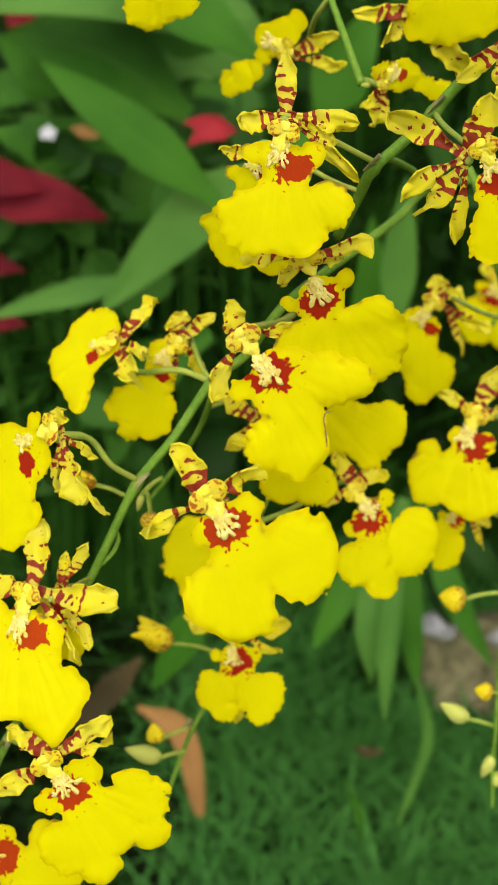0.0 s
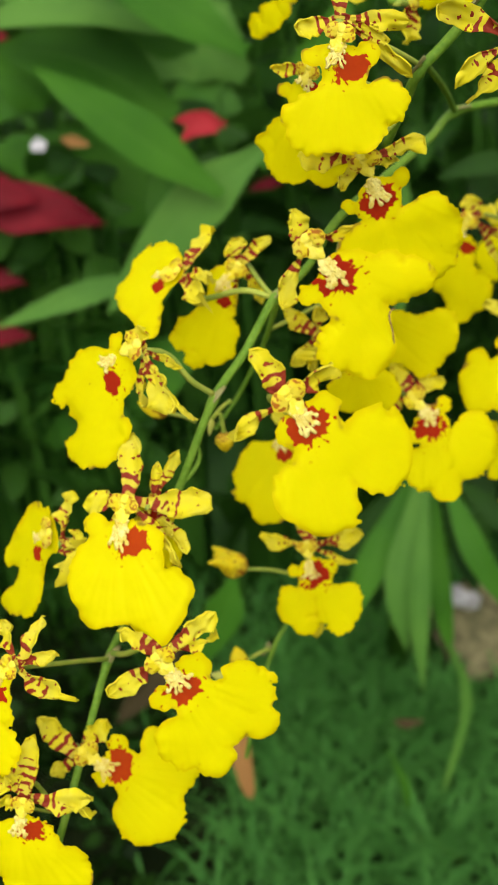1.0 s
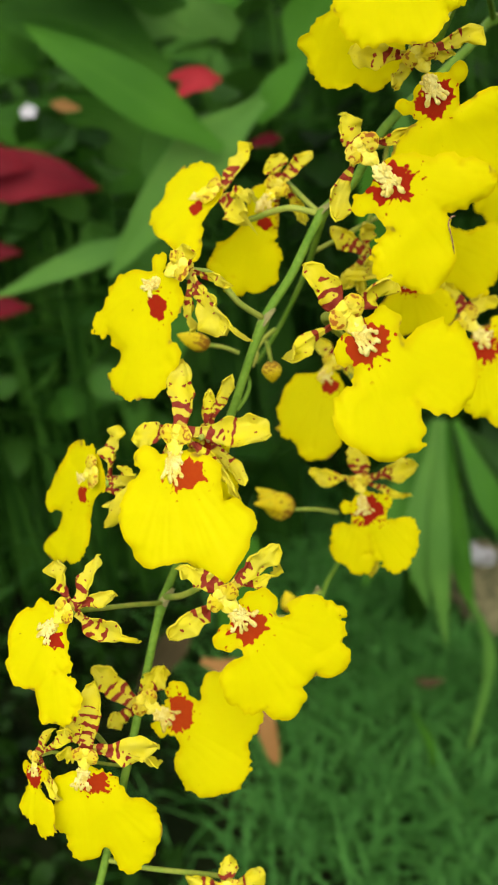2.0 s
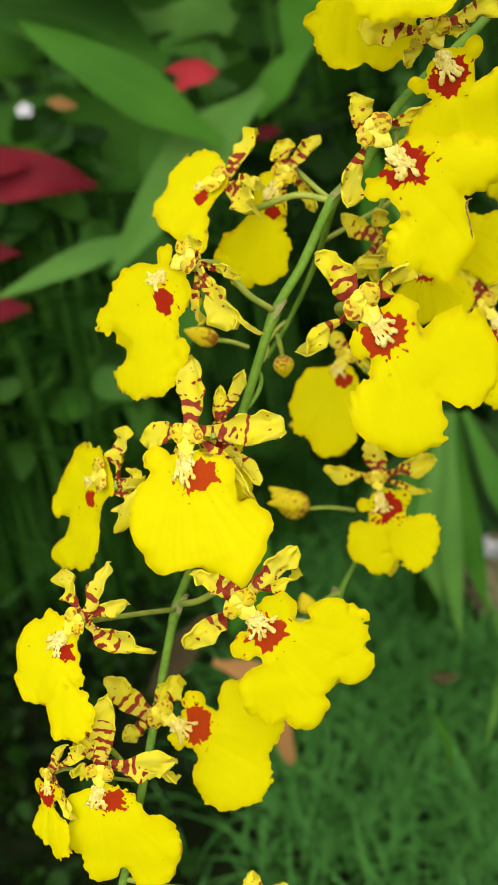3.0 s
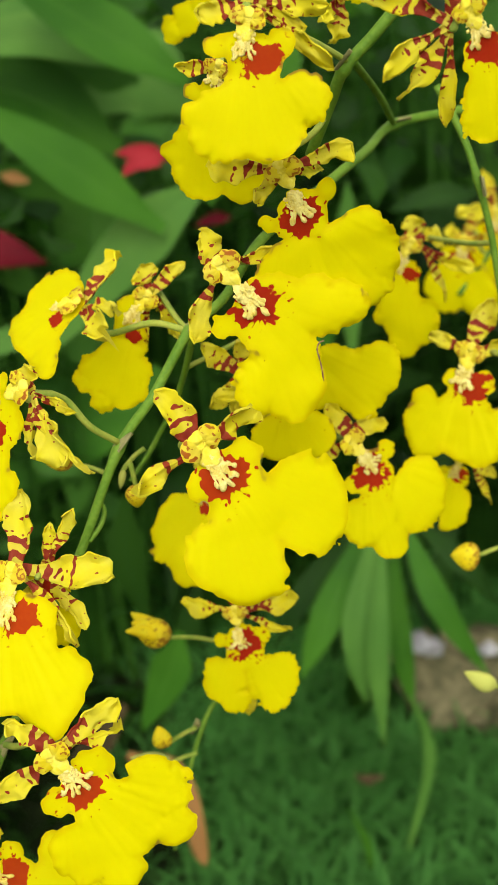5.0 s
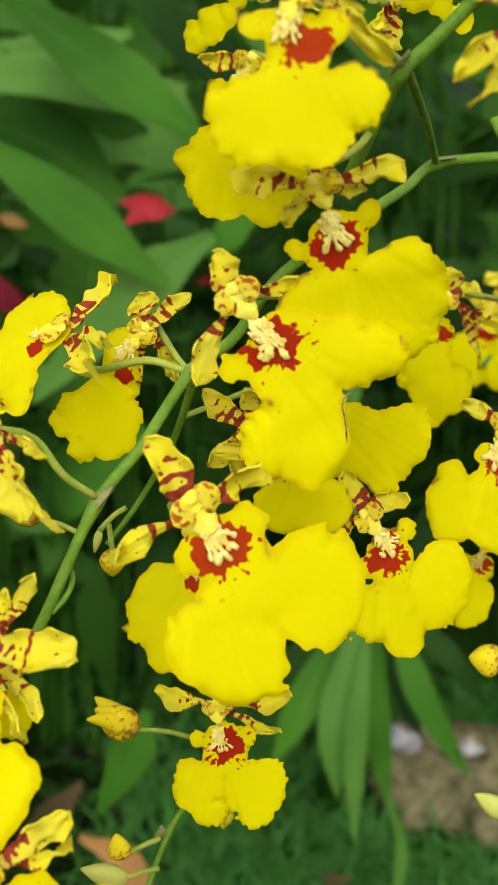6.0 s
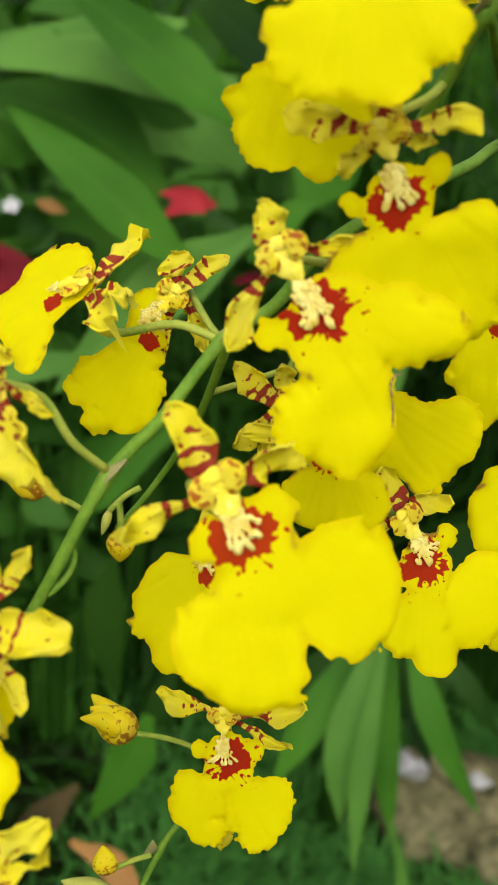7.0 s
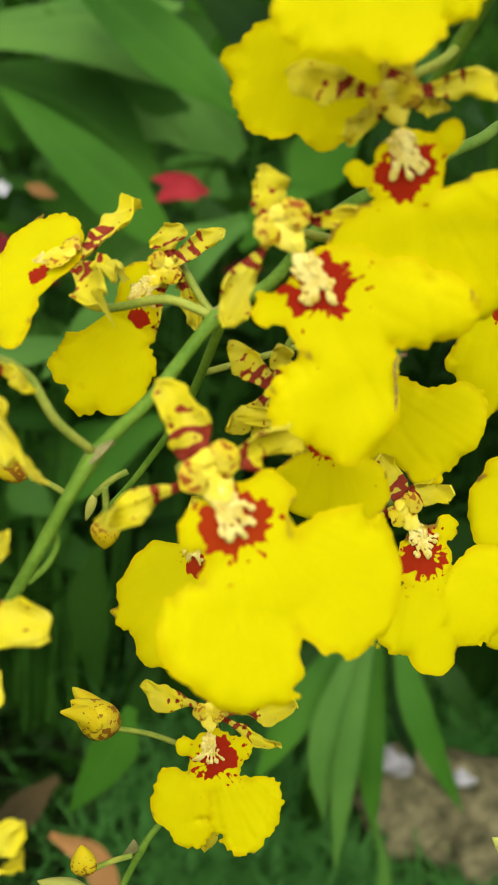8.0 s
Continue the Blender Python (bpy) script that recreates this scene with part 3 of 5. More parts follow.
# the undergrowth carries its shade in the leaf colour
blades("undergrowth", 420, (-1.0, 1.2, 1.0, 1.5), (0.15, 0.5), (0.025, 0.055), (0.2, 0.9), LEAF_SHADED, "broad-leaved undergrowth, shade put into its dark leaf green", "foliage", 7)
blades("undergrowth", 500, (-1.6, 1.8, 1.5, 2.6), (0.3, 0.9), (0.04, 0.09), (0.2, 0.8), LEAF_SHADED, "broad-leaved undergrowth, shade put into its dark leaf green", "foliage", 8)
blades("hedge", 900, (-4, 4, 2.6, 3.6), (0.5, 1.6), (0.06, 0.12), (0.1, 0.6), LEAF, "tall dense green hedge of broad leaves", "hedge", 9)


def bush(name, count, box, lengths, material, label, seed):
    """A low bush of many small broad leaves on the ground, as one mesh."""
    rng = random.Random(seed)
    verts, faces, uvs = [], [], []
    for _ in range(count):
        place = Vector((rng.uniform(box[0], box[1]), rng.uniform(box[2], box[3]), rng.uniform(box[4], box[5])))
        long = rng.uniform(*lengths)
        m = Matrix.Translation(place) @ pose(0, 0, 0, rng.uniform(-25, 60), rng.uniform(-45, 45), rng.uniform(0, 360))
        first = len(verts)
        n = 7
        for j in range(n + 1):
            v = j / n
            w = long * 0.33 * math.sin(math.pi * v**0.75) ** 0.8 + 0.0002
            z = -0.35 * long * v * v
            verts += [m @ Vector((-w, long * v, z + 0.15 * w)), m @ Vector((0, long * v, z)), m @ Vector((w, long * v, z + 0.15 * w))]
            if j:
                k = first + 3 * j
                faces += [(k - 3, k - 2, k + 1, k), (k - 2, k - 1, k + 2, k + 1)]
                uvs += [(0, v), (0.5, v), (0.5, v), (0, v), (0.5, v), (1, v), (1, v), (0.5, v)]
        # its stalk down to the ground
        foot = Vector((place.x + rng.uniform(-0.03, 0.03), place.y + rng.uniform(0, 0.05), GROUND - 0.005))
        k = len(verts)
        verts += [place + Vector((-0.0012, 0, 0)), place + Vector((0.0012, 0, 0)), foot + Vector((0.0012, 0, 0)), foot + Vector((-0.0012, 0, 0))]
        faces.append((k, k + 1, k + 2, k + 3))
        uvs += [(0.2, 0)] * 4
    me = bpy.data.meshes.new(name)
    me.from_pydata(verts, [], faces)
    layer = me.uv_layers.new()
    layer.data.foreach_set("uv", [c for p in uvs for c in p])
    me.polygons.foreach_set("use_smooth", [True] * len(faces))
    me.materials.append(material)
    return tagged(new(name, me), label, "bush", kind="stuff")


bush("bush", 330, (-0.50, 0.0, 1.0, 1.35, 0.02, 0.36), (0.025, 0.06), BUSH, "low bush of small dark green leaves", 21)
# near-black leaves stand in for the shade under the flowers
bush("ground_cover", 1200, (-0.45, -0.09, 0.42, 1.0, GROUND, GROUND + 0.035), (0.008, 0.022), BUSH_SHADED, "low ground cover, deep shade put into its near-black green", 24)
bush("bush", 230, (-0.36, -0.10, 0.95, 1.10, 0.03, 0.32), (0.03, 0.06), BUSH, "small green-leaved bush below the red plant", 25)
bush("bush", 160, (0.05, 0.5, 1.0, 1.4, 0.02, 0.30), (0.03, 0.07), BUSH_SHADED, "low bush behind the grass, its leaf green darkened for shade", 22)
bush("bush", 420, (-0.7, 0.35, 1.30, 1.8, 0.1, 0.65), (0.05, 0.11), BUSH, "leafy green bush in the background", 23)


def stone(place, r, material, label):
    rng = random.Random(int(1e4 * abs(place[0])))
    bm = bmesh.new()
    blob(bm, (0, 0, 0), (r, r * 0.8, r * 0.6), level=4)
    off = Vector((rng.uniform(0, 50), 0, 0))
    for v in bm.verts:
        v.co *= 1 + 0.75 * noise.noise(v.co / r * 1.3 + off) + 0.3 * noise.noise(v.co / r * 4 + off)
    ob = part("stone", bm, material)
    ob.location = place
    return tagged(ob, label, "stone", "stones")


def white_blossom(place, r):
    rng = random.Random(3)
    ob = empty("blossom", place, "small white blossom among the red leaves", "flower")
    for k in range(5):
        part("petal", petal_bm(rng, 1.3, 0.9, wave=0.05, cup=0.1), WHITE, ob, m=pose(0, 0, 0, 60, 0, 0) @ pose(0, 0, 0, 0, 0, 72 * k) @ Matrix.Diagonal((r, r, r, 1)))
    return ob


# ---- flower sprays ----
main_spray = empty("orchid_spray", (0.1, 0.35, 0.45), "arching spray of yellow dancing-lady orchids with red-barred sepals", "orchid", "orchid sprays")
upper_spray = empty("orchid_spray", (0.08, 0.25, 0.55), "upper spray of bright yellow dancing-lady orchids", "orchid", "orchid sprays")
budding_spray = empty("orchid_spray", (0.07, 0.3, 0.47), "thin hanging orchid spray with yellow blooms and green buds", "orchid", "orchid sprays")
far_spray = empty("orchid_spray", (0.1, 0.45, 0.47), "more distant spray of yellow orchids", "orchid", "orchid sprays")
strap_plant = empty("strap_leaf_plant", (0.1, 0.95, GROUND), "broad green strap leaves behind the flowers", "plant")
arching_plant = empty("arching_leaf_plant", (0.1, 0.85, GROUND), "arching green strap leaves drooping over the grass", "plant")
red_leaf_plant = empty("coleus_plant", (-0.3, 1.15, GROUND), "foliage plant with dark crimson pointed leaves", "plant")
pink_leaf_plant = empty("coleus_plant", (-0.05, 0.9, GROUND), "foliage plant with pinkish red leaves", "plant")
bpy.context.view_layer.update()

stem(main_spray, [(-0.0766, 0.19, 0.3196), (-0.0707, 0.197, 0.3333), (-0.0651, 0.205, 0.3464), (-0.0609, 0.215, 0.3556), (-0.0546, 0.228, 0.3693), (-0.0485, 0.235, 0.3782), (-0.0397, 0.24, 0.3958), (-0.0338, 0.243, 0.4064), (-0.0248, 0.247, 0.4244), (-0.0169, 0.255, 0.4321), (-0.0082, 0.262, 0.443), (-0.0004, 0.266, 0.448), (0.009, 0.275, 0.4574), (0.0279, 0.295, 0.4653), (0.0374, 0.31, 0.4677), (0.0477, 0.33, 0.47), (0.0654, 0.34, 0.4704), (0.0886, 0.35, 0.4701), (0.197, 0.4, 0.4647), (0.4623, 0.48, 0.2615), (0.9991, 0.56, -0.9581), (7.2876, 0.6, -20.4031)], 0.00085, 0.00125, (4, 8, 10, 15), "stem")
stem(main_spray, [(-0.0073, 0.268, 0.4408), (-0.0119, 0.283, 0.4226), (-0.0191, 0.288, 0.4082), (-0.0257, 0.288, 0.3994)], 0.0008, 0.0005, (), "branch")
stem(main_spray, [(0.0013, 0.27, 0.4024), (0.0001, 0.285, 0.3748), (-0.0045, 0.29, 0.3495), (-0.0098, 0.286, 0.3395), (-0.0149, 0.284, 0.3317), (-0.0214, 0.28, 0.3153), (-0.0256, 0.278, 0.2985)], 0.0007, 0.0006, (4,), "branch")
stem(main_spray, [(0.0477, 0.33, 0.47), (0.0392, 0.3, 0.4814), (0.028, 0.262, 0.4933)], 0.0008, 0.0008, (), "branch")
stem(main_spray, [(-0.0302, 0.246, 0.415), (-0.0291, 0.246, 0.412), (-0.0302, 0.245, 0.409), (-0.0328, 0.243, 0.4068)], 0.0004, 0.0006, (), "branch")
stem(upper_spray, [(0.0188, 0.262, 0.4762), (0.0225, 0.255, 0.4868), (0.0246, 0.25, 0.4932), (0.0303, 0.25, 0.4986), (0.036, 0.25, 0.5044), (0.0425, 0.25, 0.5114), (0.0582, 0.25, 0.5213)], 0.0011, 0.0012, (2, 4), "stem")
stem(upper_spray, [(0.0247, 0.285, 0.504), (0.0213, 0.29, 0.5128), (0.0187, 0.295, 0.5194), (0.0149, 0.3, 0.5296)], 0.0009, 0.0007, (), "branch")
stem(budding_spray, [(0.0523, 0.3, 0.4823), (0.0568, 0.295, 0.4717), (0.0588, 0.29, 0.4626), (0.0625, 0.29, 0.446), (0.0665, 0.29, 0.4148), (0.0691, 0.29, 0.3856), (0.0679, 0.285, 0.3502), (0.0675, 0.28, 0.3352), (0.0676, 0.28, 0.3217), (0.0683, 0.278, 0.3075)], 0.0009, 0.0006, (2,), "stem")
stem(far_spray, [(1.2014, 0.62, -2.3903), (0.3831, 0.55, 0.0752), (0.1876, 0.48, 0.4175), (0.1236, 0.45, 0.446), (0.111, 0.44, 0.4234), (0.0987, 0.43, 0.411), (0.0859, 0.43, 0.3945)], 0.0012, 0.0009, (), "stem")
bloom(main_spray, 10, (-0.0051, 0.2296, 0.4248), (74.4, -27.0, 26.3), 0.0362,
      ((-0.199, -0.455, 0.225), (0.243, -0.478, 0.233), (0.012, -0.085, 0.180), (0.279, -0.414, 0.235), (-0.291, -0.333, 0.187), (-0.167, -0.592, 0.140), (-0.135, 0.012, 0.084), (-0.023, -0.280, 0.214), (0.173, -0.012, 0.084), (0.242, -0.568, 0.186)),
      red=(-0.007, -0.036, 0.139), column=(-0.004, 0.204), core=(-0.007, 0.152), tepals=((0.01, 0.54, 0.17), (0.37, 0.14, 0.14), (-0.41, 0.23, 0.12),), foot=(0.002, 0.275, 0.3989))
withered = bloom(main_spray, 11, (0.0041, 0.2421, 0.4529), (84.8, -30.6, 4.9), 0.0318,
      ((0.057, -0.123, 0.257), (-0.109, -0.493, 0.243), (0.415, -0.318, 0.152), (-0.261, -0.457, 0.160), (0.285, -0.235, 0.190), (-0.141, -0.603, 0.180), (-0.204, -0.010, 0.077), (-0.008, -0.378, 0.202), (0.471, -0.371, 0.103), (-0.252, -0.399, 0.146), (0.432, -0.369, 0.097), (0.322, -0.370, 0.090)),
      red=(0.015, -0.001, 0.148), column=(-0.018, 0.308), core=(-0.042, 0.277), tepals=((0, 0.53, 0.16), (-0.44, 0.07, 0.14), (0.39, 0.19, 0.08),), foot=(0.0102, 0.278, 0.453))
# the withered edge of its cleft
part("withered_rim", tube(spline([(0.215, -0.434, 0.022), (0.186, -0.425, 0.022), (0.149, -0.453, 0.022), (0.116, -0.539, 0.022), (0.070, -0.637, 0.022)], 5), [0.002] + [0.0045 + 0.0015 * math.sin(2.3 * i) for i in range(19)] + [0.002], 7), WITHERED, withered, "brown withered rim")
bloom(main_spray, 12, (0.0141, 0.2424, 0.4697), (99.0, -19.3, -1.7), 0.0280,
      ((0.162, -0.516, 0.332), (-0.132, -0.416, 0.277), (-0.001, -0.046, 0.186), (-0.298, -0.359, 0.181), (0.323, -0.309, 0.171), (0.153, -0.620, 0.281), (0.213, 0.054, 0.069), (-0.226, 0.009, 0.062), (-0.171, -0.694, 0.057), (0.234, -0.445, 0.291)),
      red=(-0.014, -0.038, 0.141), column=(-0.004, 0.325), core=(0.014, 0.283), tepals=((0.48, 0.28, 0.16), (-0.41, 0.55, 0.18), (0.09, 0.54, 0.18), (-0.25, 0.15, 0.13), (0.21, 0.13, 0.08),))
bloom(main_spray, 13, (-0.0474, 0.2395, 0.4384), (64.8, 29.0, -53.6), 0.0287,
      ((0.009, -0.239, 0.315), (0.284, -0.414, 0.263), (0.116, -0.029, 0.214), (0.188, -0.731, 0.102), (-0.201, -0.495, 0.095), (0.463, -0.260, 0.100), (-0.022, 0.189, 0.079), (0.179, 0.053, 0.130), (0.213, -0.285, 0.220), (0.310, -0.555, 0.170), (0.354, -0.465, 0.218), (0.272, -0.625, 0.180), (0.411, -0.336, 0.154)),
      red=(0.150, -0.060, 0.100), column=(0.151, 0.309), core=(0.2, 0.295), tepals=((0.72, 0.16, 0.2), (0.84, 0.09, 0.1, 0.12), (0.03, 0.41, 0.16), (0.42, -0.06, 0.08), (0.52, 0.46, 0.09),), foot=(-0.0247, 0.247, 0.4259), crest=0.75)
bloom(main_spray, 14, (-0.0471, 0.2192, 0.4059), (60.3, -9.4, -16.8), 0.0290,
      ((-0.014, -0.295, 0.365), (0.237, -0.491, 0.265), (0.007, -0.163, 0.297), (-0.108, -0.307, 0.355), (0.221, -0.674, 0.159), (-0.188, 0.105, 0.099), (0.205, -0.083, 0.152), (-0.271, -0.543, 0.113), (0.368, -0.434, 0.179), (-0.234, -0.519, 0.143)),
      red=(0.084, -0.059, 0.123), column=(0.064, 0.243), core=(0.065, 0.273), tepals=((0.22, 0.74, 0.21), (-0.32, 0.31, 0.21), (0.69, 0.1, 0.24), (0.46, -0.23, 0.11, 0.12), (-0.58, -0.43, 0.15),))
bloom(main_spray, 15, (-0.0686, 0.2386, 0.3973), (65.0, 31.9, -71.1), 0.0301,
      ((-0.003, 0.003, 0.262), (0.262, -0.320, 0.219), (-0.117, -0.317, 0.159), (0.160, -0.619, 0.119), (0.138, 0.183, 0.111), (0.022, -0.150, 0.264), (0.206, -0.511, 0.151), (0.103, -0.710, 0.074), (-0.150, -0.460, 0.084), (-0.012, 0.179, 0.126)),
      red=(0.114, -0.04, 0.068), column=(0.101, 0.216), core=(0.208, 0.255), tepals=((-0.01, 0.58, 0.17), (0.38, 0.46, 0.16), (0.46, 0.26, 0.12),), crest=0.5)
bloom(main_spray, 16, (-0.0752, 0.1980, 0.3852), (60.5, 17.2, -42.2), 0.0228,
      ((-0.019, -0.139, 0.311), (0.378, -0.429, 0.237), (-0.037, -0.303, 0.255), (0.042, 0.140, 0.133), (-0.091, -0.128, 0.269), (0.299, -0.501, 0.147), (0.281, -0.159, 0.089), (-0.123, 0.151, 0.089), (-0.049, -0.447, 0.126), (0.327, -0.661, 0.065)),
      red=(0.094, -0.011, 0.103), column=(0.109, 0.267), core=(0.131, 0.283), tepals=((-0.27, 0.5, 0.21), (0.18, 0.78, 0.15), (0.37, 0.6, 0.15), (0.78, 0.19, 0.23, 0.12),), foot=(-0.0545, 0.228, 0.3695))
bloom(main_spray, 17, (-0.0371, 0.2027, 0.3789), (78.5, -33.7, 14.8), 0.0297,
      ((0.018, -0.402, 0.284), (-0.252, -0.409, 0.232), (0.291, -0.420, 0.234), (0.019, -0.104, 0.186), (-0.209, -0.660, 0.156), (0.221, -0.666, 0.142), (0.134, -0.010, 0.133), (-0.175, -0.024, 0.089), (0.339, -0.258, 0.116), (-0.305, -0.280, 0.133)),
      red=(-0.008, -0.061, 0.139), column=(0.013, 0.239), core=(0.051, 0.218), tepals=((0.52, 0.19, 0.18), (-0.45, 0.19, 0.18), (-0.03, 0.55, 0.14), (0.39, -0.01, 0.08, 0.12),))
bloom(main_spray, 18, (-0.0563, 0.2119, 0.3508), (65.3, -42.8, 29.4), 0.0273,
      ((0.063, -0.411, 0.291), (-0.108, -0.557, 0.267), (0.379, -0.341, 0.194), (0.054, -0.096, 0.175), (0.265, -0.459, 0.257), (0.417, -0.229, 0.130), (-0.125, -0.667, 0.197), (0.205, 0.036, 0.091), (-0.132, -0.518, 0.287), (-0.072, -0.013, 0.089)),
      red=(0.07, -0.064, 0.144), column=(0.018, 0.236), core=(-0.05, 0.257), tepals=((0.03, 0.71, 0.21), (0.32, 0.26, 0.16), (-0.31, 0.32, 0.17),))
bloom(main_spray, 19, (-0.0725, 0.1872, 0.3565), (81.5, -0.7, -7.2), 0.0227,
      ((0.044, -0.338, 0.342), (0.359, -0.522, 0.271), (0.064, -0.178, 0.302), (0.341, -0.708, 0.198), (-0.062, -0.630, 0.164), (0.420, -0.375, 0.200), (0.088, -0.086, 0.228), (-0.089, -0.086, 0.188), (-0.117, -0.373, 0.185), (0.296, -0.843, 0.124)),
      red=(0.123, -0.024, 0.118), column=(0.08, 0.28), core=(0.074, 0.292), tepals=((0.2, 0.93, 0.24), (0.69, 0.18, 0.27), (-0.08, 0.62, 0.16), (-0.21, 0.21, 0.15), (0.67, 0.06, 0.11, 0.12), (-0.14, 0.48, 0.13),))
bloom(main_spray, 20, (-0.0816, 0.19, 0.3584), (66.3, -7.5, -43.9), 0.0153,
      ((-0.002, -0.436, 0.256), (0.228, -0.554, 0.256), (0.000, -0.100, 0.130), (0.000, -0.332, 0.120), (-0.190, 0.000, 0.080), (0.190, 0.000, 0.080), (-0.100, -0.020, 0.100), (0.100, -0.020, 0.100)),
      red=(0, -0.06, 0.15), column=(0, 0.2), core=(0, 0.2), tepals=((0.18, 0.62, 0.18), (0.56, 0.61, 0.18), (0.41, -0.29, 0.18), (0.21, -0.25, 0.18), (-0.21, -0.25, 0.18),))
bloom(main_spray, 21, (-0.0039, 0.2659, 0.3655), (77.4, -10.9, -1.2), 0.0229,
      ((0.200, -0.468, 0.279), (-0.256, -0.356, 0.237), (0.040, -0.023, 0.205), (0.341, -0.367, 0.181), (0.167, -0.653, 0.164), (-0.209, -0.583, 0.154), (-0.311, -0.215, 0.135), (0.242, 0.029, 0.088), (0.020, -0.147, 0.191), (-0.180, 0.088, 0.076)),
      red=(0.065, -0.04, 0.174), column=(0.038, 0.339), core=(0.064, 0.32), tepals=((-0.49, 0.49, 0.19), (0.68, 0.26, 0.24), (0.15, 0.73, 0.25), (0.47, -0.1, 0.09, 0.12), (-0.19, -0.88, 0.22),))
bloom(main_spray, 22, (-0.0358, 0.2736, 0.4473), (36.3, 16.9, -71.2), 0.0298,
      ((-0.028, -0.026, 0.285), (0.002, -0.147, 0.269), (0.327, -0.243, 0.135), (-0.169, 0.006, 0.215), (0.179, -0.210, 0.177), (0.511, -0.282, 0.057), (-0.280, -0.006, 0.135), (-0.148, -0.301, 0.103), (-0.135, 0.086, 0.180), (0.436, -0.262, 0.101)),
      red=(0.11, -0.038, 0.078), column=(0.136, 0.134), core=(0.138, 0.152), tepals=((-0.08, 0.6, 0.18), (0.57, 0.17, 0.2), (0.34, 0.37, 0.11),), foot=(-0.0082, 0.262, 0.4427), crest=0.5)
bloom(main_spray, 23, (-0.0200, 0.2766, 0.4429), (86.1, 32.7, -9.8), 0.0251,
      ((0.116, -0.517, 0.284), (0.040, -0.148, 0.144), (-0.093, 0.055, 0.084), (-0.037, -0.610, 0.198), (0.115, -0.821, 0.120), (0.183, -0.588, 0.245), (0.085, -0.352, 0.198), (-0.022, -0.022, 0.119), (-0.115, -0.728, 0.095), (-0.053, 0.078, 0.091)),
      red=(0.085, -0.147, 0.078), column=(0.021, 0.214), core=(0.042, 0.253), tepals=((-0.16, 0.39, 0.22), (0.15, 0.62, 0.15, 0.12), (0.46, 0.05, 0.13), (0.2, -0.5, 0.15, 0.12), (0.27, 0.14, 0.1),), foot=(-0.0082, 0.262, 0.4427))
bloom(main_spray, 24, (0.0298, 0.2751, 0.4031), (72.0, -23.6, 28.7), 0.0289,
      ((0.181, -0.477, 0.278), (-0.257, -0.377, 0.225), (-0.035, -0.087, 0.189), (-0.202, -0.607, 0.174), (-0.343, -0.298, 0.174), (0.252, -0.396, 0.221), (-0.225, -0.017, 0.067), (0.170, 0.006, 0.083), (0.159, -0.530, 0.243), (-0.031, -0.220, 0.125)),
      red=(-0.045, -0.046, 0.157), column=(-0.046, 0.261), core=(-0.016, 0.259), tepals=((0.01, 0.59, 0.18), (0.27, 0.29, 0.18), (-0.34, 0.27, 0.15),))
bloom(main_spray, 25, (0.0552, 0.3030, 0.3860), (83.5, 11.1, -17.2), 0.0170,
      ((0.105, -0.482, 0.231), (-0.014, -0.174, 0.216), (0.088, -0.751, 0.179), (0.047, -0.040, 0.175), (0.023, -0.311, 0.201), (0.005, -0.883, 0.080), (0.112, -0.682, 0.212), (0.079, -0.406, 0.222), (-0.137, -0.022, 0.093), (0.173, -0.104, 0.091)),
      red=(0.062, -0.019, 0.129), column=(0.067, 0.28), core=(0.15, 0.274), tepals=((0.7, -0.41, 0.13, 0.12), (0.63, 0.06, 0.22),))
bloom(budding_spray, 26, (0.0555, 0.2935, 0.4141), (74.4, 10.2, -25.0), 0.0304,
      ((0.069, -0.328, 0.269), (-0.198, -0.390, 0.210), (0.379, -0.325, 0.190), (0.062, -0.063, 0.158), (0.203, -0.424, 0.231), (-0.261, -0.189, 0.102), (-0.176, -0.534, 0.138), (0.165, 0.008, 0.100), (-0.073, 0.013, 0.077), (0.451, -0.239, 0.116)),
      red=(0.085, -0.03, 0.14), column=(0.017, 0.246), core=(0.006, 0.267), tepals=((-0.34, 0.26, 0.15), (0.08, 0.67, 0.21), (0.3, 0.28, 0.15),), foot=(0.066, 0.29, 0.4204))
bloom(budding_spray, 27, (0.0463, 0.3232, 0.4361), (93.3, 13.0, -10.2), 0.0267,
      ((0.248, -0.562, 0.259), (0.042, -0.203, 0.195), (0.110, -0.453, 0.240), (0.199, -0.808, 0.137), (-0.054, -0.083, 0.151), (0.291, -0.604, 0.213), (0.365, -0.381, 0.097), (0.075, -0.085, 0.148), (-0.037, 0.026, 0.098), (-0.062, -0.572, 0.071)),
      red=(0.143, -0.085, 0.087), column=(0.07, 0.237), core=(0.139, 0.221), tepals=((-0.02, 0.45, 0.25), (0.69, -0.01, 0.17), (0.65, -0.23, 0.08, 0.12), (0.31, 0.39, 0.21),), foot=(0.0622, 0.29, 0.4479))
bloom(main_spray, 28, (0.0144, 0.2863, 0.4316), (83.5, -46.0, -15.8), 0.0239,
      ((0.118, -0.757, 0.311), (0.059, -0.576, 0.277), (0.338, -0.795, 0.253), (-0.191, -0.603, 0.165), (-0.023, -0.970, 0.143), (0.473, -0.757, 0.159), (0.112, -0.438, 0.162), (-0.058, -0.564, 0.252), (0.317, -0.884, 0.180), (0.117, -0.999, 0.081)),
      red=(0.003, -0.041, 0.095), column=(0.06, 0.166), core=(-0.005, 0.186), tepals=((0.02, 0.31, 0.21),))
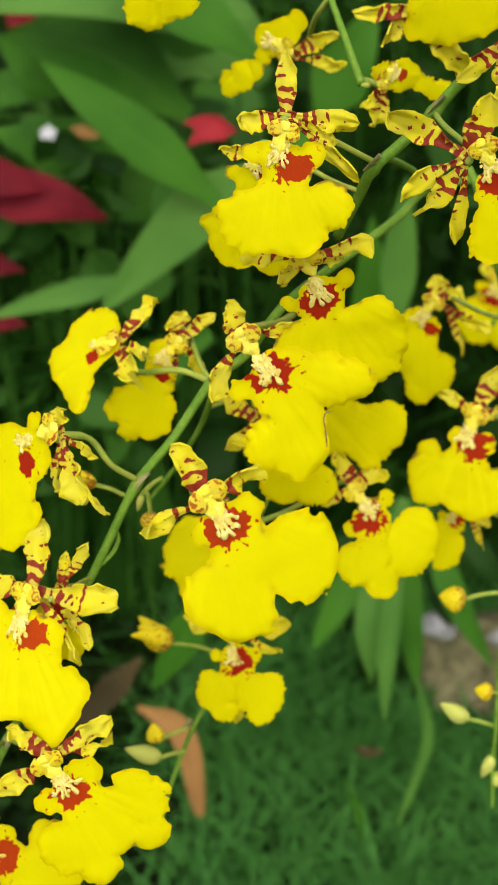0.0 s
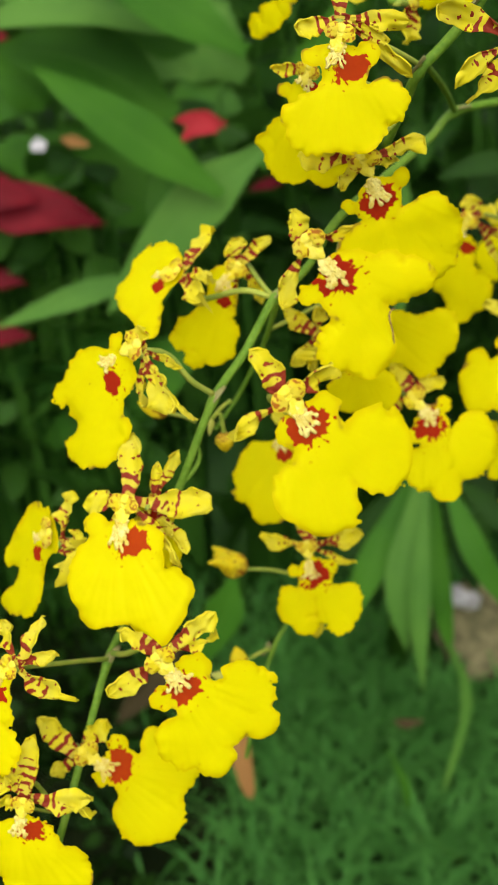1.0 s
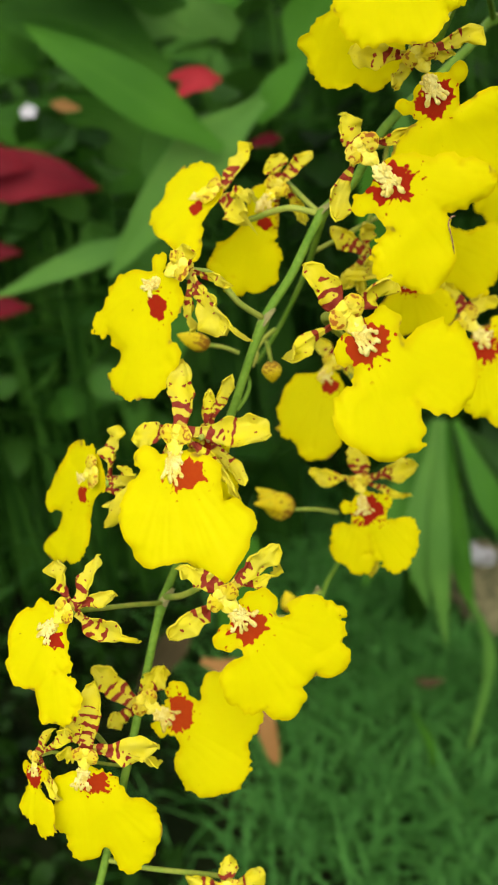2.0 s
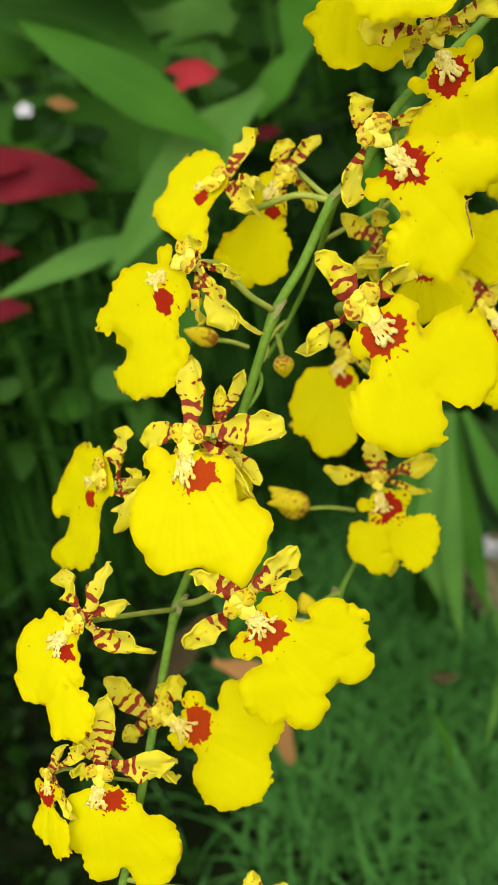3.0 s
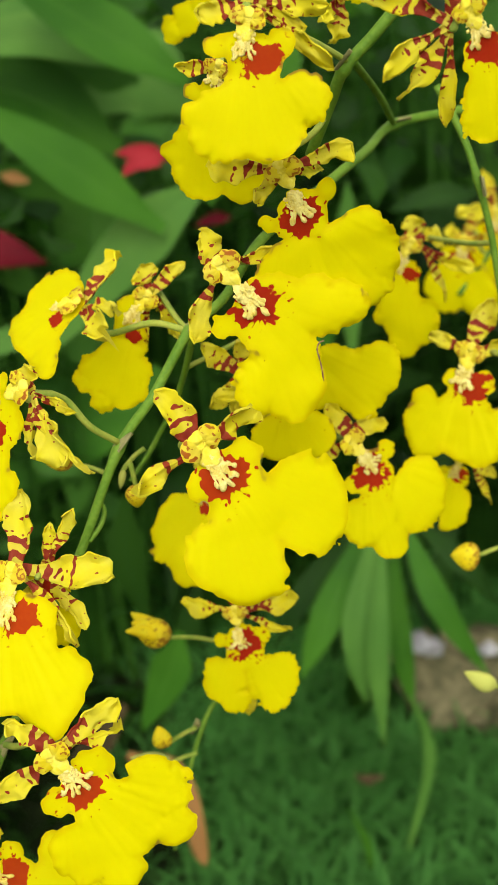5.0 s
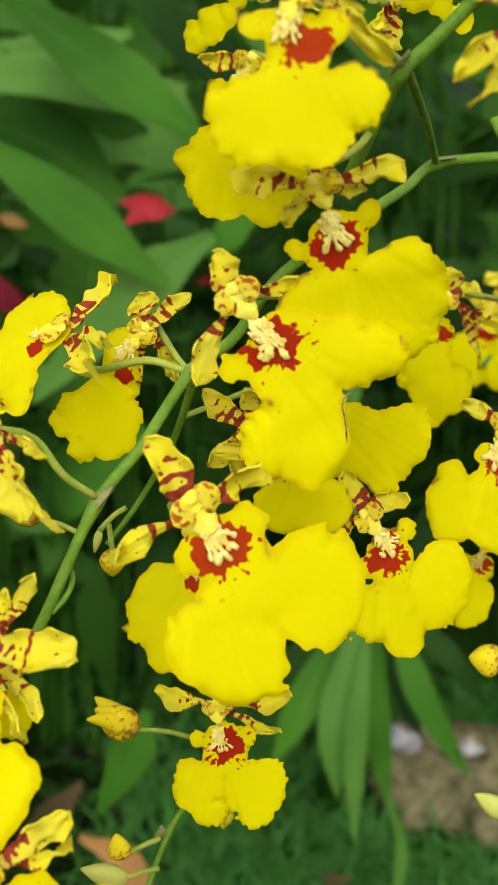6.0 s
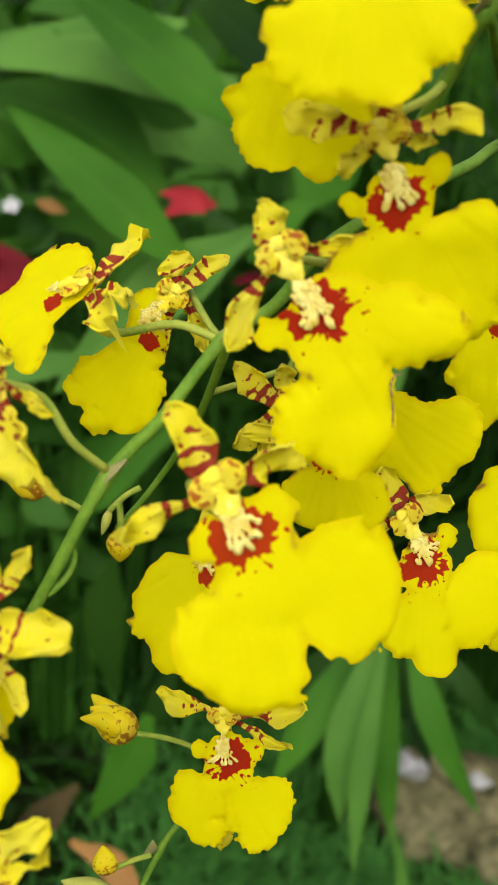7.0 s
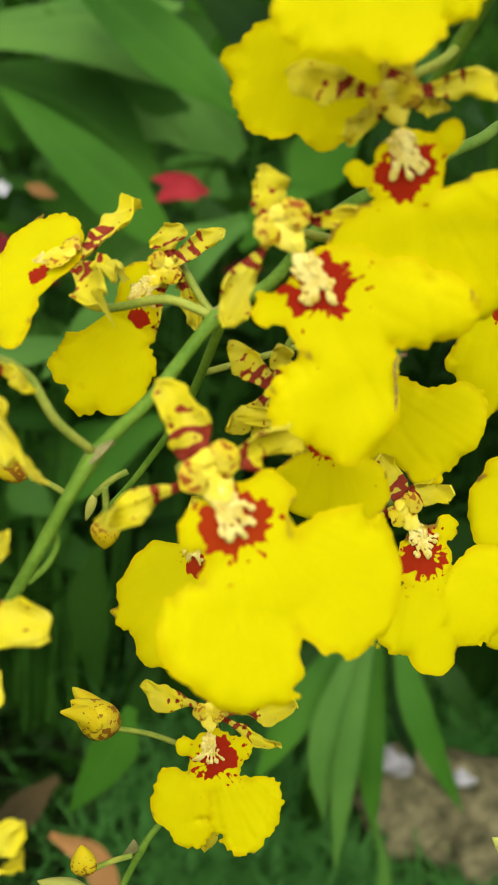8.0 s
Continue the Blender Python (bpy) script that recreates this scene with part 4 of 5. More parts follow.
bloom(main_spray, 29, (0.0101, 0.262, 0.4252), (87.3, -4.0, -3.0), 0.0187,
      ((-0.147, -0.415, 0.290), (0.232, -0.440, 0.304), (0.000, -0.100, 0.130), (0.000, -0.338, 0.120), (-0.190, 0.000, 0.080), (0.190, 0.000, 0.080), (-0.100, -0.020, 0.100), (0.100, -0.020, 0.100)),
      red=(0, -0.06, 0.15), column=(0, 0.2), core=(0, 0.2), tepals=((-0.37, 0.28, 0.18), (-0.75, 0.04, 0.18), (-0.5, 0.3, 0.18), (0.21, -0.25, 0.18), (-0.21, -0.25, 0.18),), foot=(0.002, 0.275, 0.3989))
bloom(main_spray, 30, (-0.0090, 0.2854, 0.3947), (61.6, 29.0, -21.2), 0.0226,
      ((0.080, -0.445, 0.376), (0.260, -0.634, 0.271), (0.076, -0.108, 0.191), (-0.064, -0.310, 0.274), (-0.091, -0.707, 0.131), (0.252, -0.815, 0.131), (0.040, -0.025, 0.128), (0.026, -0.459, 0.343), (0.070, -0.232, 0.273), (0.225, -0.513, 0.261)),
      red=(0.112, -0.064, 0.107), column=(0.014, 0.182), core=(0.024, 0.228), tepals=((0.37, 0.17, 0.14), (-0.28, 0.32, 0.19),))
bloom(main_spray, 31, (0.0082, 0.2680, 0.4270), (83.2, -49.7, 11.6), 0.0223,
      ((-0.047, -0.214, 0.235), (-0.039, -0.115, 0.185), (-0.045, -0.263, 0.229), (-0.001, -0.007, 0.093), (0.102, -0.348, 0.079), (-0.047, -0.402, 0.104), (-0.181, -0.204, 0.119), (-0.184, -0.389, 0.057), (-0, -0.2, 0.193), (0.026, 0.066, 0.033)),
      red=(-0.009, -0.043, 0.088), column=(-0.038, 0.191), core=(-0.068, 0.313), tepals=((-0.028, 0.794, 0.222), (-0.511, 0.389, 0.178), (0.217, 0.472, 0.178), (-0.467, 0.194, 0.144),), foot=(0.01, 0.278, 0.454))
bloom(main_spray, 32, (-0.0396, 0.226, 0.4072), (99.9, -7.5, 160.6), 0.0172,
      ((0.117, -0.513, 0.239), (-0.161, -0.474, 0.239), (0.000, -0.100, 0.130), (0.000, -0.342, 0.120), (-0.190, 0.000, 0.080), (0.190, 0.000, 0.080), (-0.100, -0.020, 0.100), (0.100, -0.020, 0.100)),
      red=(0, -0.06, 0.15), column=(0, 0.2), core=(0, 0.2), tepals=((0.07, 0.69, 0.18), (-0.23, 0.95, 0.18), (-0.44, -0.45, 0.18), (0.21, -0.25, 0.18), (-0.21, -0.25, 0.18),))
bloom(upper_spray, 33, (0.0051, 0.2294, 0.5003), (83.9, 3.1, -3.4), 0.0251,
      ((0.056, -0.426, 0.291), (-0.149, -0.477, 0.242), (0.081, -0.095, 0.189), (0.379, -0.344, 0.193), (0.251, 0.032, 0.100), (0.167, -0.469, 0.266), (-0.177, 0.007, 0.080), (-0.184, -0.545, 0.189), (-0.326, -0.428, 0.104), (-0.067, 0.015, 0.074)),
      red=(0.092, -0.049, 0.143), column=(0.042, 0.19), core=(0.036, 0.285), tepals=((0.07, 0.71, 0.17), (0.58, 0.28, 0.19), (-0.29, 0.19, 0.18), (0.63, -0.11, 0.11), (0.43, 0.17, 0.12),))
bloom(upper_spray, 34, (0.0011, 0.2563, 0.4923), (97.0, 13.1, -12.7), 0.0225,
      ((0.199, -0.488, 0.356), (-0.025, -0.781, 0.268), (0.025, -0.136, 0.173), (0.267, -0.604, 0.338), (0.187, -0.418, 0.342), (-0.256, -0.678, 0.130), (0.326, -0.894, 0.127), (-0.163, -0.104, 0.074), (0.006, -0.600, 0.310), (0.506, -0.780, 0.091)),
      red=(0.09, -0.032, 0.091), column=(0.019, 0.135), core=(0.026, 0.138), tepals=((-0.32, 0, 0.14),))
bloom(upper_spray, 35, (0.0051, 0.3200, 0.5087), (124.3, 73.5, 1.1), 0.0276,
      ((-0.000, 0.010, 0.150), (0.261, -0.412, 0.134), (-0.047, 0.218, 0.131), (0.311, -0.563, 0.115), (0.219, -0.228, 0.091), (-0.104, 0.323, 0.100), (0.124, -0.113, 0.084), (-0.020, 0.133, 0.141), (0.243, -0.360, 0.124), (-0.080, -0.057, 0.075)),
      red=(0.024, -0.008, 0.048), column=(0.101, 0.167), core=(0.171, 0.131), tepals=((0.01, 0.64, 0.16), (0.35, 0.64, 0.12),))
bloom(upper_spray, 36, (-0.0189, 0.3, 0.5314), (104.4, 3.4, 3.4), 0.0213,
      ((-0.150, -0.663, 0.261), (0.105, -0.496, 0.298), (0.000, -0.100, 0.130), (0.000, -0.432, 0.120), (-0.190, 0.000, 0.080), (0.190, 0.000, 0.080), (-0.100, -0.020, 0.100), (0.100, -0.020, 0.100)),
      red=(0, -0.06, 0.15), column=(0, 0.2), core=(0, 0.2), tepals=((0.21, 0.6, 0.18), (-0.53, 0.17, 0.18), (0.55, -0.35, 0.18), (0.21, -0.25, 0.18), (-0.21, -0.25, 0.18),))
bloom(upper_spray, 37, (0.0314, 0.2850, 0.5066), (-123.9, -79.6, -108.6), 0.0236,
      ((-0.050, -0.060, 0.145), (-0.353, -0.652, 0.109), (0.001, 0.090, 0.121), (-0.108, -0.278, 0.109), (-0.254, -0.460, 0.093), (-0.196, -0.379, 0.090), (-0.367, -0.730, 0.086), (-0.064, -0.125, 0.157), (0.068, 0.200, 0.068), (-0.310, -0.551, 0.103)),
      red=(-0.063, -0.123, 0.057), column=(-0.035, 0.162), core=(-0.131, 0.078), tepals=((-0.49, 0.19, 0.18), (-0.24, 0.31, 0.15),))
bloom(upper_spray, 38, (0.0301, 0.2000, 0.5348), (104.9, -6.0, -8.9), 0.0223,
      ((0.024, -0.29, 0.245), (0.179, -0.279, 0.203), (-0.124, -0.335, 0.199), (-0.067, -0.25, 0.227), (0.161, -0.279, 0.218), (-0.254, -0.396, 0.093), (0.256, -0.181, 0.096), (0, -0.273, 0.264), (0.139, -0.281, 0.227), (-0.037, -0.347, 0.203)),
      red=(-0.001, -0.037, 0.107), column=(0.007, 0.199), core=(-0.221, -0.294), tepals=((-0.674, -0.222, 0.119), (-0.519, -0.459, 0.126, 0.089), (0.03, -0.807, 0.193),))
bloom(upper_spray, 39, (0.0424, 0.2200, 0.5000), (94.8, -16.7, -10.6), 0.0233,
      ((-0.025, -0.502, 0.232), (0.017, -0.193, 0.181), (-0.148, -0.561, 0.16), (0.026, -0.555, 0.179), (0.008, -0.126, 0.142), (-0.095, -0.588, 0.156), (-0.032, -0.393, 0.183), (-0.202, -0.563, 0.119), (0.143, -0.226, 0.051), (-0.037, -0.494, 0.228)),
      red=(0.016, -0.106, 0.117), column=(-0.023, 0.193), core=(-0.156, 0.133), tepals=((-0.607, 0.634, 0.234), (-0.731, 0.014, 0.172), (-0.614, -0.324, 0.193, 0.069), (-0.4, -0.566, 0.131), (0.103, 0.538, 0.262),))
bloom(upper_spray, 43, (0.0481, 0.2250, 0.5221), (99.1, -59.8, -17.1), 0.0212,
      ((-0.054, -0.084, 0.221), (-0.017, 0.003, 0.172), (-0.067, -0.075, 0.213), (-0.096, -0.253, 0.086), (0.065, -0.064, 0.125), (-0.103, -0.115, 0.192), (0.021, 0.04, 0.131), (-0.201, -0.06, 0.103), (-0.231, -0.172, 0.067), (-0.111, 0.028, 0.112)),
      red=(-0.006, -0.032, 0.061), column=(-0.059, 0.068), core=(-0.183, 0.144), tepals=((-0.65, 0.255, 0.2), (-0.605, -0.115, 0.26),))
bloom(far_spray, 40, (0.0876, 0.43, 0.4085), (90.7, 10.5, -35.4), 0.0297,
      ((-0.125, -0.448, 0.296), (0.232, -0.405, 0.282), (0.000, -0.100, 0.130), (0.000, -0.377, 0.120), (-0.190, 0.000, 0.080), (0.190, 0.000, 0.080), (-0.100, -0.020, 0.100), (0.100, -0.020, 0.100)),
      red=(0, -0.06, 0.15), column=(0, 0.2), core=(0, 0.2), tepals=((0.09, 0.69, 0.18), (-0.28, 0.22, 0.18), (0.42, 0.29, 0.18), (0.21, -0.25, 0.18), (-0.21, -0.25, 0.18),))
bloom(far_spray, 41, (0.104, 0.45, 0.4124), (93.1, -5.8, 16.6), 0.0309,
      ((-0.204, -0.430, 0.296), (0.183, -0.476, 0.282), (0.000, -0.100, 0.130), (0.000, -0.303, 0.120), (-0.190, 0.000, 0.080), (0.190, 0.000, 0.080), (-0.100, -0.020, 0.100), (0.100, -0.020, 0.100)),
      red=(0, -0.06, 0.15), column=(0, 0.2), core=(0, 0.2), tepals=((-0, 0.68, 0.18), (-0.42, 0.33, 0.18), (0.33, 0.18, 0.18), (0.21, -0.25, 0.18), (-0.21, -0.25, 0.18),))
bloom(main_spray, 42, (-0.0475, 0.19, 0.3155), (63.0, -0.6, 4.1), 0.0240,
      ((-0.206, -0.310, 0.275), (0.138, -0.378, 0.275), (0.000, -0.100, 0.130), (0.000, -0.226, 0.120), (-0.190, 0.000, 0.080), (0.190, 0.000, 0.080), (-0.100, -0.020, 0.100), (0.100, -0.020, 0.100)),
      red=(0, -0.06, 0.15), column=(0, 0.2), core=(0, 0.2), tepals=((0.02, 0.46, 0.18), (-0.36, 0.27, 0.18), (0.34, 0.18, 0.18), (0.21, -0.25, 0.18), (-0.21, -0.25, 0.18),))
bud(main_spray, (-0.0204, 0.284, 0.3579), (-0.0296, 0.284, 0.3636), 0.0083, foot=(-0.0087, 0.284, 0.3555))
bud(main_spray, (-0.0259, 0.272, 0.4096), (-0.0272, 0.272, 0.4046), 0.0018, foot=(-0.0208, 0.272, 0.4138), material=GREENBUD, split=False)
bud(main_spray, (-0.0232, 0.262, 0.4098), (-0.0233, 0.262, 0.4042), 0.0051, foot=(-0.0237, 0.262, 0.4148), split=False)
bud(main_spray, (-0.0367, 0.272, 0.4117), (-0.0443, 0.272, 0.4156), 0.0050, foot=(-0.0301, 0.272, 0.4089), split=False)
bud(main_spray, (-0.0245, 0.272, 0.3347), (-0.0256, 0.272, 0.341), 0.0053, foot=(-0.0163, 0.272, 0.3394), split=False)
bud(main_spray, (-0.0232, 0.272, 0.3297), (-0.0333, 0.272, 0.3327), 0.0055, foot=(-0.0168, 0.272, 0.332), material=GREENBUD, split=False)
bud(budding_spray, (0.058, 0.288, 0.3695), (0.0506, 0.288, 0.3705), 0.0080, foot=(0.0666, 0.288, 0.3716), split=False)
bud(budding_spray, (0.0663, 0.282, 0.3438), (0.0611, 0.282, 0.3446), 0.0055, split=False)
bud(budding_spray, (0.0603, 0.282, 0.3346), (0.0522, 0.282, 0.3401), 0.0054, foot=(0.0679, 0.282, 0.3321), material=GREENBUD, split=False)
bud(budding_spray, (0.0674, 0.28, 0.324), (0.0648, 0.28, 0.3162), 0.0037, material=GREENBUD, split=False)
bud(budding_spray, (0.0706, 0.28, 0.3177), (0.0682, 0.28, 0.3128), 0.0047, material=GREENBUD, split=False)
leaf("leaf", strap_plant, (-0.0163, 0.78, 0.3498), (-0.0745, 0.78, 0.3978), (-0.1251, 0.78, 0.4378), 0.0338)
leaf("leaf", strap_plant, (0.0139, 0.8, 0.3737), (-0.0405, 0.8, 0.3336), (-0.1014, 0.8, 0.2701), 0.0401, material=LEAF_PALE)
leaf("leaf", strap_plant, (0.0074, 0.9, 0.431), (-0.0882, 0.9, 0.4585), (-0.2031, 0.9, 0.4549), 0.0305, material=LEAF_PALE)
leaf("leaf", strap_plant, (0.0083, 0.85, 0.4272), (-0.051, 0.85, 0.4692), (-0.1111, 0.85, 0.5124), 0.0400)
leaf("leaf", strap_plant, (0.001, 0.92, 0.4496), (-0.0833, 0.92, 0.4603), (-0.188, 0.92, 0.4576), 0.0345, material=LEAF_PALE)
leaf("leaf", strap_plant, (-0.069, 0.82, 0.2912), (-0.127, 0.82, 0.2773), (-0.1821, 0.82, 0.2611), 0.0184, material=LEAF_PALE)
leaf("leaf", strap_plant, (-0.1219, 1, 0.3969), (-0.1747, 1, 0.3884), (-0.229, 1, 0.367), 0.0348)
leaf("leaf", strap_plant, (-0.025, 0.95, 0.4204), (-0.0574, 0.95, 0.4322), (-0.1239, 0.95, 0.478), 0.0285)
leaf("leaf", strap_plant, (-0.0442, 0.95, 0.3743), (-0.108, 0.95, 0.4179), (-0.1744, 0.95, 0.4336), 0.0612)
leaf("leaf", strap_plant, (-0.0277, 1, 0.3944), (-0.0675, 1, 0.4198), (-0.134, 1, 0.4558), 0.0471, material=LEAF_PALE)
leaf("leaf", strap_plant, (-0.1458, 0.98, 0.3822), (-0.1595, 0.98, 0.4004), (-0.1878, 0.98, 0.4281), 0.0381)
leaf("leaf", strap_plant, (0.0154, 0.9, 0.339), (0.0342, 0.9, 0.3644), (0.0601, 0.9, 0.3845), 0.0239)
leaf("leaf", strap_plant, (0.0584, 1, 0.4451), (0.0041, 1, 0.4802), (-0.049, 1, 0.5215), 0.0396, material=LEAF_SHADED)
leaf("leaf", strap_plant, (-0.0344, 0.95, 0.4856), (-0.09, 0.95, 0.4751), (-0.1718, 0.95, 0.4667), 0.0299, material=LEAF_PALE)
leaf("leaf", strap_plant, (-0.0437, 1.06, 0.2634), (-0.1229, 1.06, 0.3119), (-0.2163, 1.06, 0.3423), 0.0803)
leaf("leaf", strap_plant, (0.0156, 1.1, 0.3771), (-0.0362, 1.1, 0.4195), (-0.112, 1.1, 0.472), 0.0750, material=LEAF_PALE)
leaf("leaf", strap_plant, (0.057, 1.06, 0.3499), (0.0796, 1.06, 0.3919), (0.1021, 1.06, 0.4409), 0.0504)
leaf("leaf", strap_plant, (-0.0317, 1, 0.1851), (-0.1107, 1, 0.1348), (-0.2024, 1, 0.0839), 0.0578)
leaf("leaf", strap_plant, (-0.0853, 1.1, 0.2129), (-0.1642, 1.1, 0.17), (-0.2636, 1.1, 0.1395), 0.0669)
leaf("leaf", arching_plant, (0.0984, 0.8, 0.2541), (0.0985, 0.8, 0.3129), (0.1009, 0.8, 0.3648), 0.0243, material=LEAF_PALE)
leaf("leaf", arching_plant, (0.081, 0.85, 0.2183), (0.0847, 0.85, 0.2777), (0.0847, 0.85, 0.326), 0.0237)
leaf("leaf", arching_plant, (0.1951, 0.85, 0.3387), (0.1645, 0.85, 0.3392), (0.1338, 0.85, 0.332), 0.0174, material=LEAF_SHADED)
leaf("leaf", arching_plant, (-0.0286, 0.6, 0.1728), (-0.038, 0.6, 0.1466), (-0.0557, 0.6, 0.1129), 0.0230)
leaf("leaf", arching_plant, (-0.0521, 0.66, 0.2279), (-0.0559, 0.66, 0.1895), (-0.0473, 0.66, 0.1445), 0.0224, material=LEAF_SHADED)
leaf("leaf", arching_plant, (0.0999, 0.7600, 0.1535), (0.0640, 0.7300, 0.0981), (0.0425, 0.7200, 0.0563), 0.0226, material=LEAF, blunt=0.3, belly=0.62)
leaf("leaf", arching_plant, (0.1016, 0.7400, 0.1647), (0.0801, 0.7100, 0.0958), (0.0821, 0.7000, 0.0441), 0.0207, material=LEAF_PALE, blunt=0.3, belly=0.62)
leaf("leaf", arching_plant, (0.1037, 0.7300, 0.1688), (0.0914, 0.7000, 0.0825), (0.0915, 0.6900, 0.0186), 0.0147, material=LEAF_PALE, blunt=0.3, belly=0.62)
leaf("leaf", arching_plant, (0.1067, 0.7900, 0.1390), (0.0783, 0.7600, 0.0815), (0.0671, 0.7500, 0.0459), 0.0172, material=LEAF_SHADED, blunt=0.3, belly=0.62)
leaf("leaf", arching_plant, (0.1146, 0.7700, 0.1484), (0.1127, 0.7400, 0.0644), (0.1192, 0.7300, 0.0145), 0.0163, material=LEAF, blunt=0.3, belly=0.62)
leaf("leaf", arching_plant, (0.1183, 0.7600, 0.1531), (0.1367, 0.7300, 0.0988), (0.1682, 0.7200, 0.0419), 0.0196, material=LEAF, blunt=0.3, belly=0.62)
leaf("leaf", arching_plant, (0.1234, 0.8000, 0.1319), (0.1347, 0.7700, 0.0756), (0.1449, 0.7600, 0.0474), 0.0143, material=LEAF_SHADED, blunt=0.3, belly=0.62)
leaf("leaf", arching_plant, (0.1170, 0.8000, 0.1329), (0.1096, 0.7700, 0.0799), (0.1108, 0.7600, 0.0463), 0.0182, material=LEAF_SHADED, blunt=0.3, belly=0.62)
leaf("leaf", arching_plant, (0.1309, 0.8200, 0.1226), (0.1668, 0.7900, 0.0918), (0.1936, 0.7800, 0.0581), 0.0178, material=LEAF_SHADED, blunt=0.3, belly=0.62)
leaf("leaf", arching_plant, (0.1040, 0.8000, 0.1332), (0.0539, 0.7700, 0.0937), (0.0265, 0.7600, 0.0539), 0.0181, material=LEAF_SHADED, blunt=0.3, belly=0.62)
leaf("leaf", arching_plant, (0.1114, 0.7800, 0.1427), (0.0940, 0.7500, 0.0821), (0.0760, 0.7400, 0.0389), 0.0155, material=LEAF, blunt=0.3, belly=0.62)
leaf("leaf", arching_plant, (0.1124, 0.7000, 0.0484), (0.1226, 0.7000, -0.0041), (0.1018, 0.7000, -0.0910), 0.0084, material=LEAF_PALE, blunt=0.3, belly=0.62)
leaf("leaf", arching_plant, (0.0752, 0.660, -0.0816), (0.0978, 0.660, -0.0910), (0.1309, 0.660, -0.1326), 0.0079, material=LEAF_PALE, blunt=0.2)
leaf("leaf", arching_plant, (-0.0073, 0.700, -0.1000), (0.0488, 0.700, -0.1060), (0.0885, 0.700, -0.1190), 0.0051, material=LEAF_SHADED, blunt=0.2)
leaf("leaf", arching_plant, (0.0668, 0.700, -0.0352), (0.0794, 0.700, -0.0767), (0.0716, 0.700, -0.1260), 0.0057, material=LEAF, blunt=0.2)
part("leaf_base", tube([arching_plant.matrix_world.inverted() @ Vector(p) for p in ((0.10, 0.88, GROUND - 0.01), (0.105, 0.87, 0.05), (0.114, 0.82, 0.108), (0.114, 0.79, 0.144))], [0.012, 0.011, 0.009, 0.004], 10), LEAF_SHADED, arching_plant)
leaf("leaf", red_leaf_plant, (-0.2148, 0.95, 0.3171), (-0.1552, 0.95, 0.3119), (-0.1069, 0.95, 0.2957), 0.0430, blunt=0.2, belly=0.42, fold=0.1, material=RED_LEAF)
leaf("leaf", red_leaf_plant, (-0.211, 0.94, 0.3366), (-0.1821, 0.94, 0.3289), (-0.1532, 0.94, 0.3196), 0.0317, blunt=0.2, belly=0.42, fold=0.1, material=RED_LEAF)
leaf("leaf", red_leaf_plant, (-0.2295, 0.98, 0.2548), (-0.2047, 0.98, 0.2512), (-0.1798, 0.98, 0.2453), 0.0230, blunt=0.2, belly=0.42, fold=0.1, material=RED_LEAF)
leaf("leaf", red_leaf_plant, (-0.2346, 0.98, 0.2034), (-0.2066, 0.98, 0.2034), (-0.1808, 0.98, 0.1996), 0.0230, blunt=0.2, belly=0.42, fold=0.1, material=RED_LEAF)
leaf("leaf", red_leaf_plant, (-0.2384, 1.3, 0.41), (-0.22, 1.3, 0.3968), (-0.1988, 1.3, 0.3808), 0.0278, blunt=0.2, belly=0.42, fold=0.1, material=RED_LEAF)
leaf("leaf", red_leaf_plant, (-0.2189, 1.2, 0.3042), (-0.2061, 1.2, 0.2963), (-0.1826, 1.2, 0.2883), 0.0240, blunt=0.2, belly=0.42, fold=0.1, material=RED_LEAF)
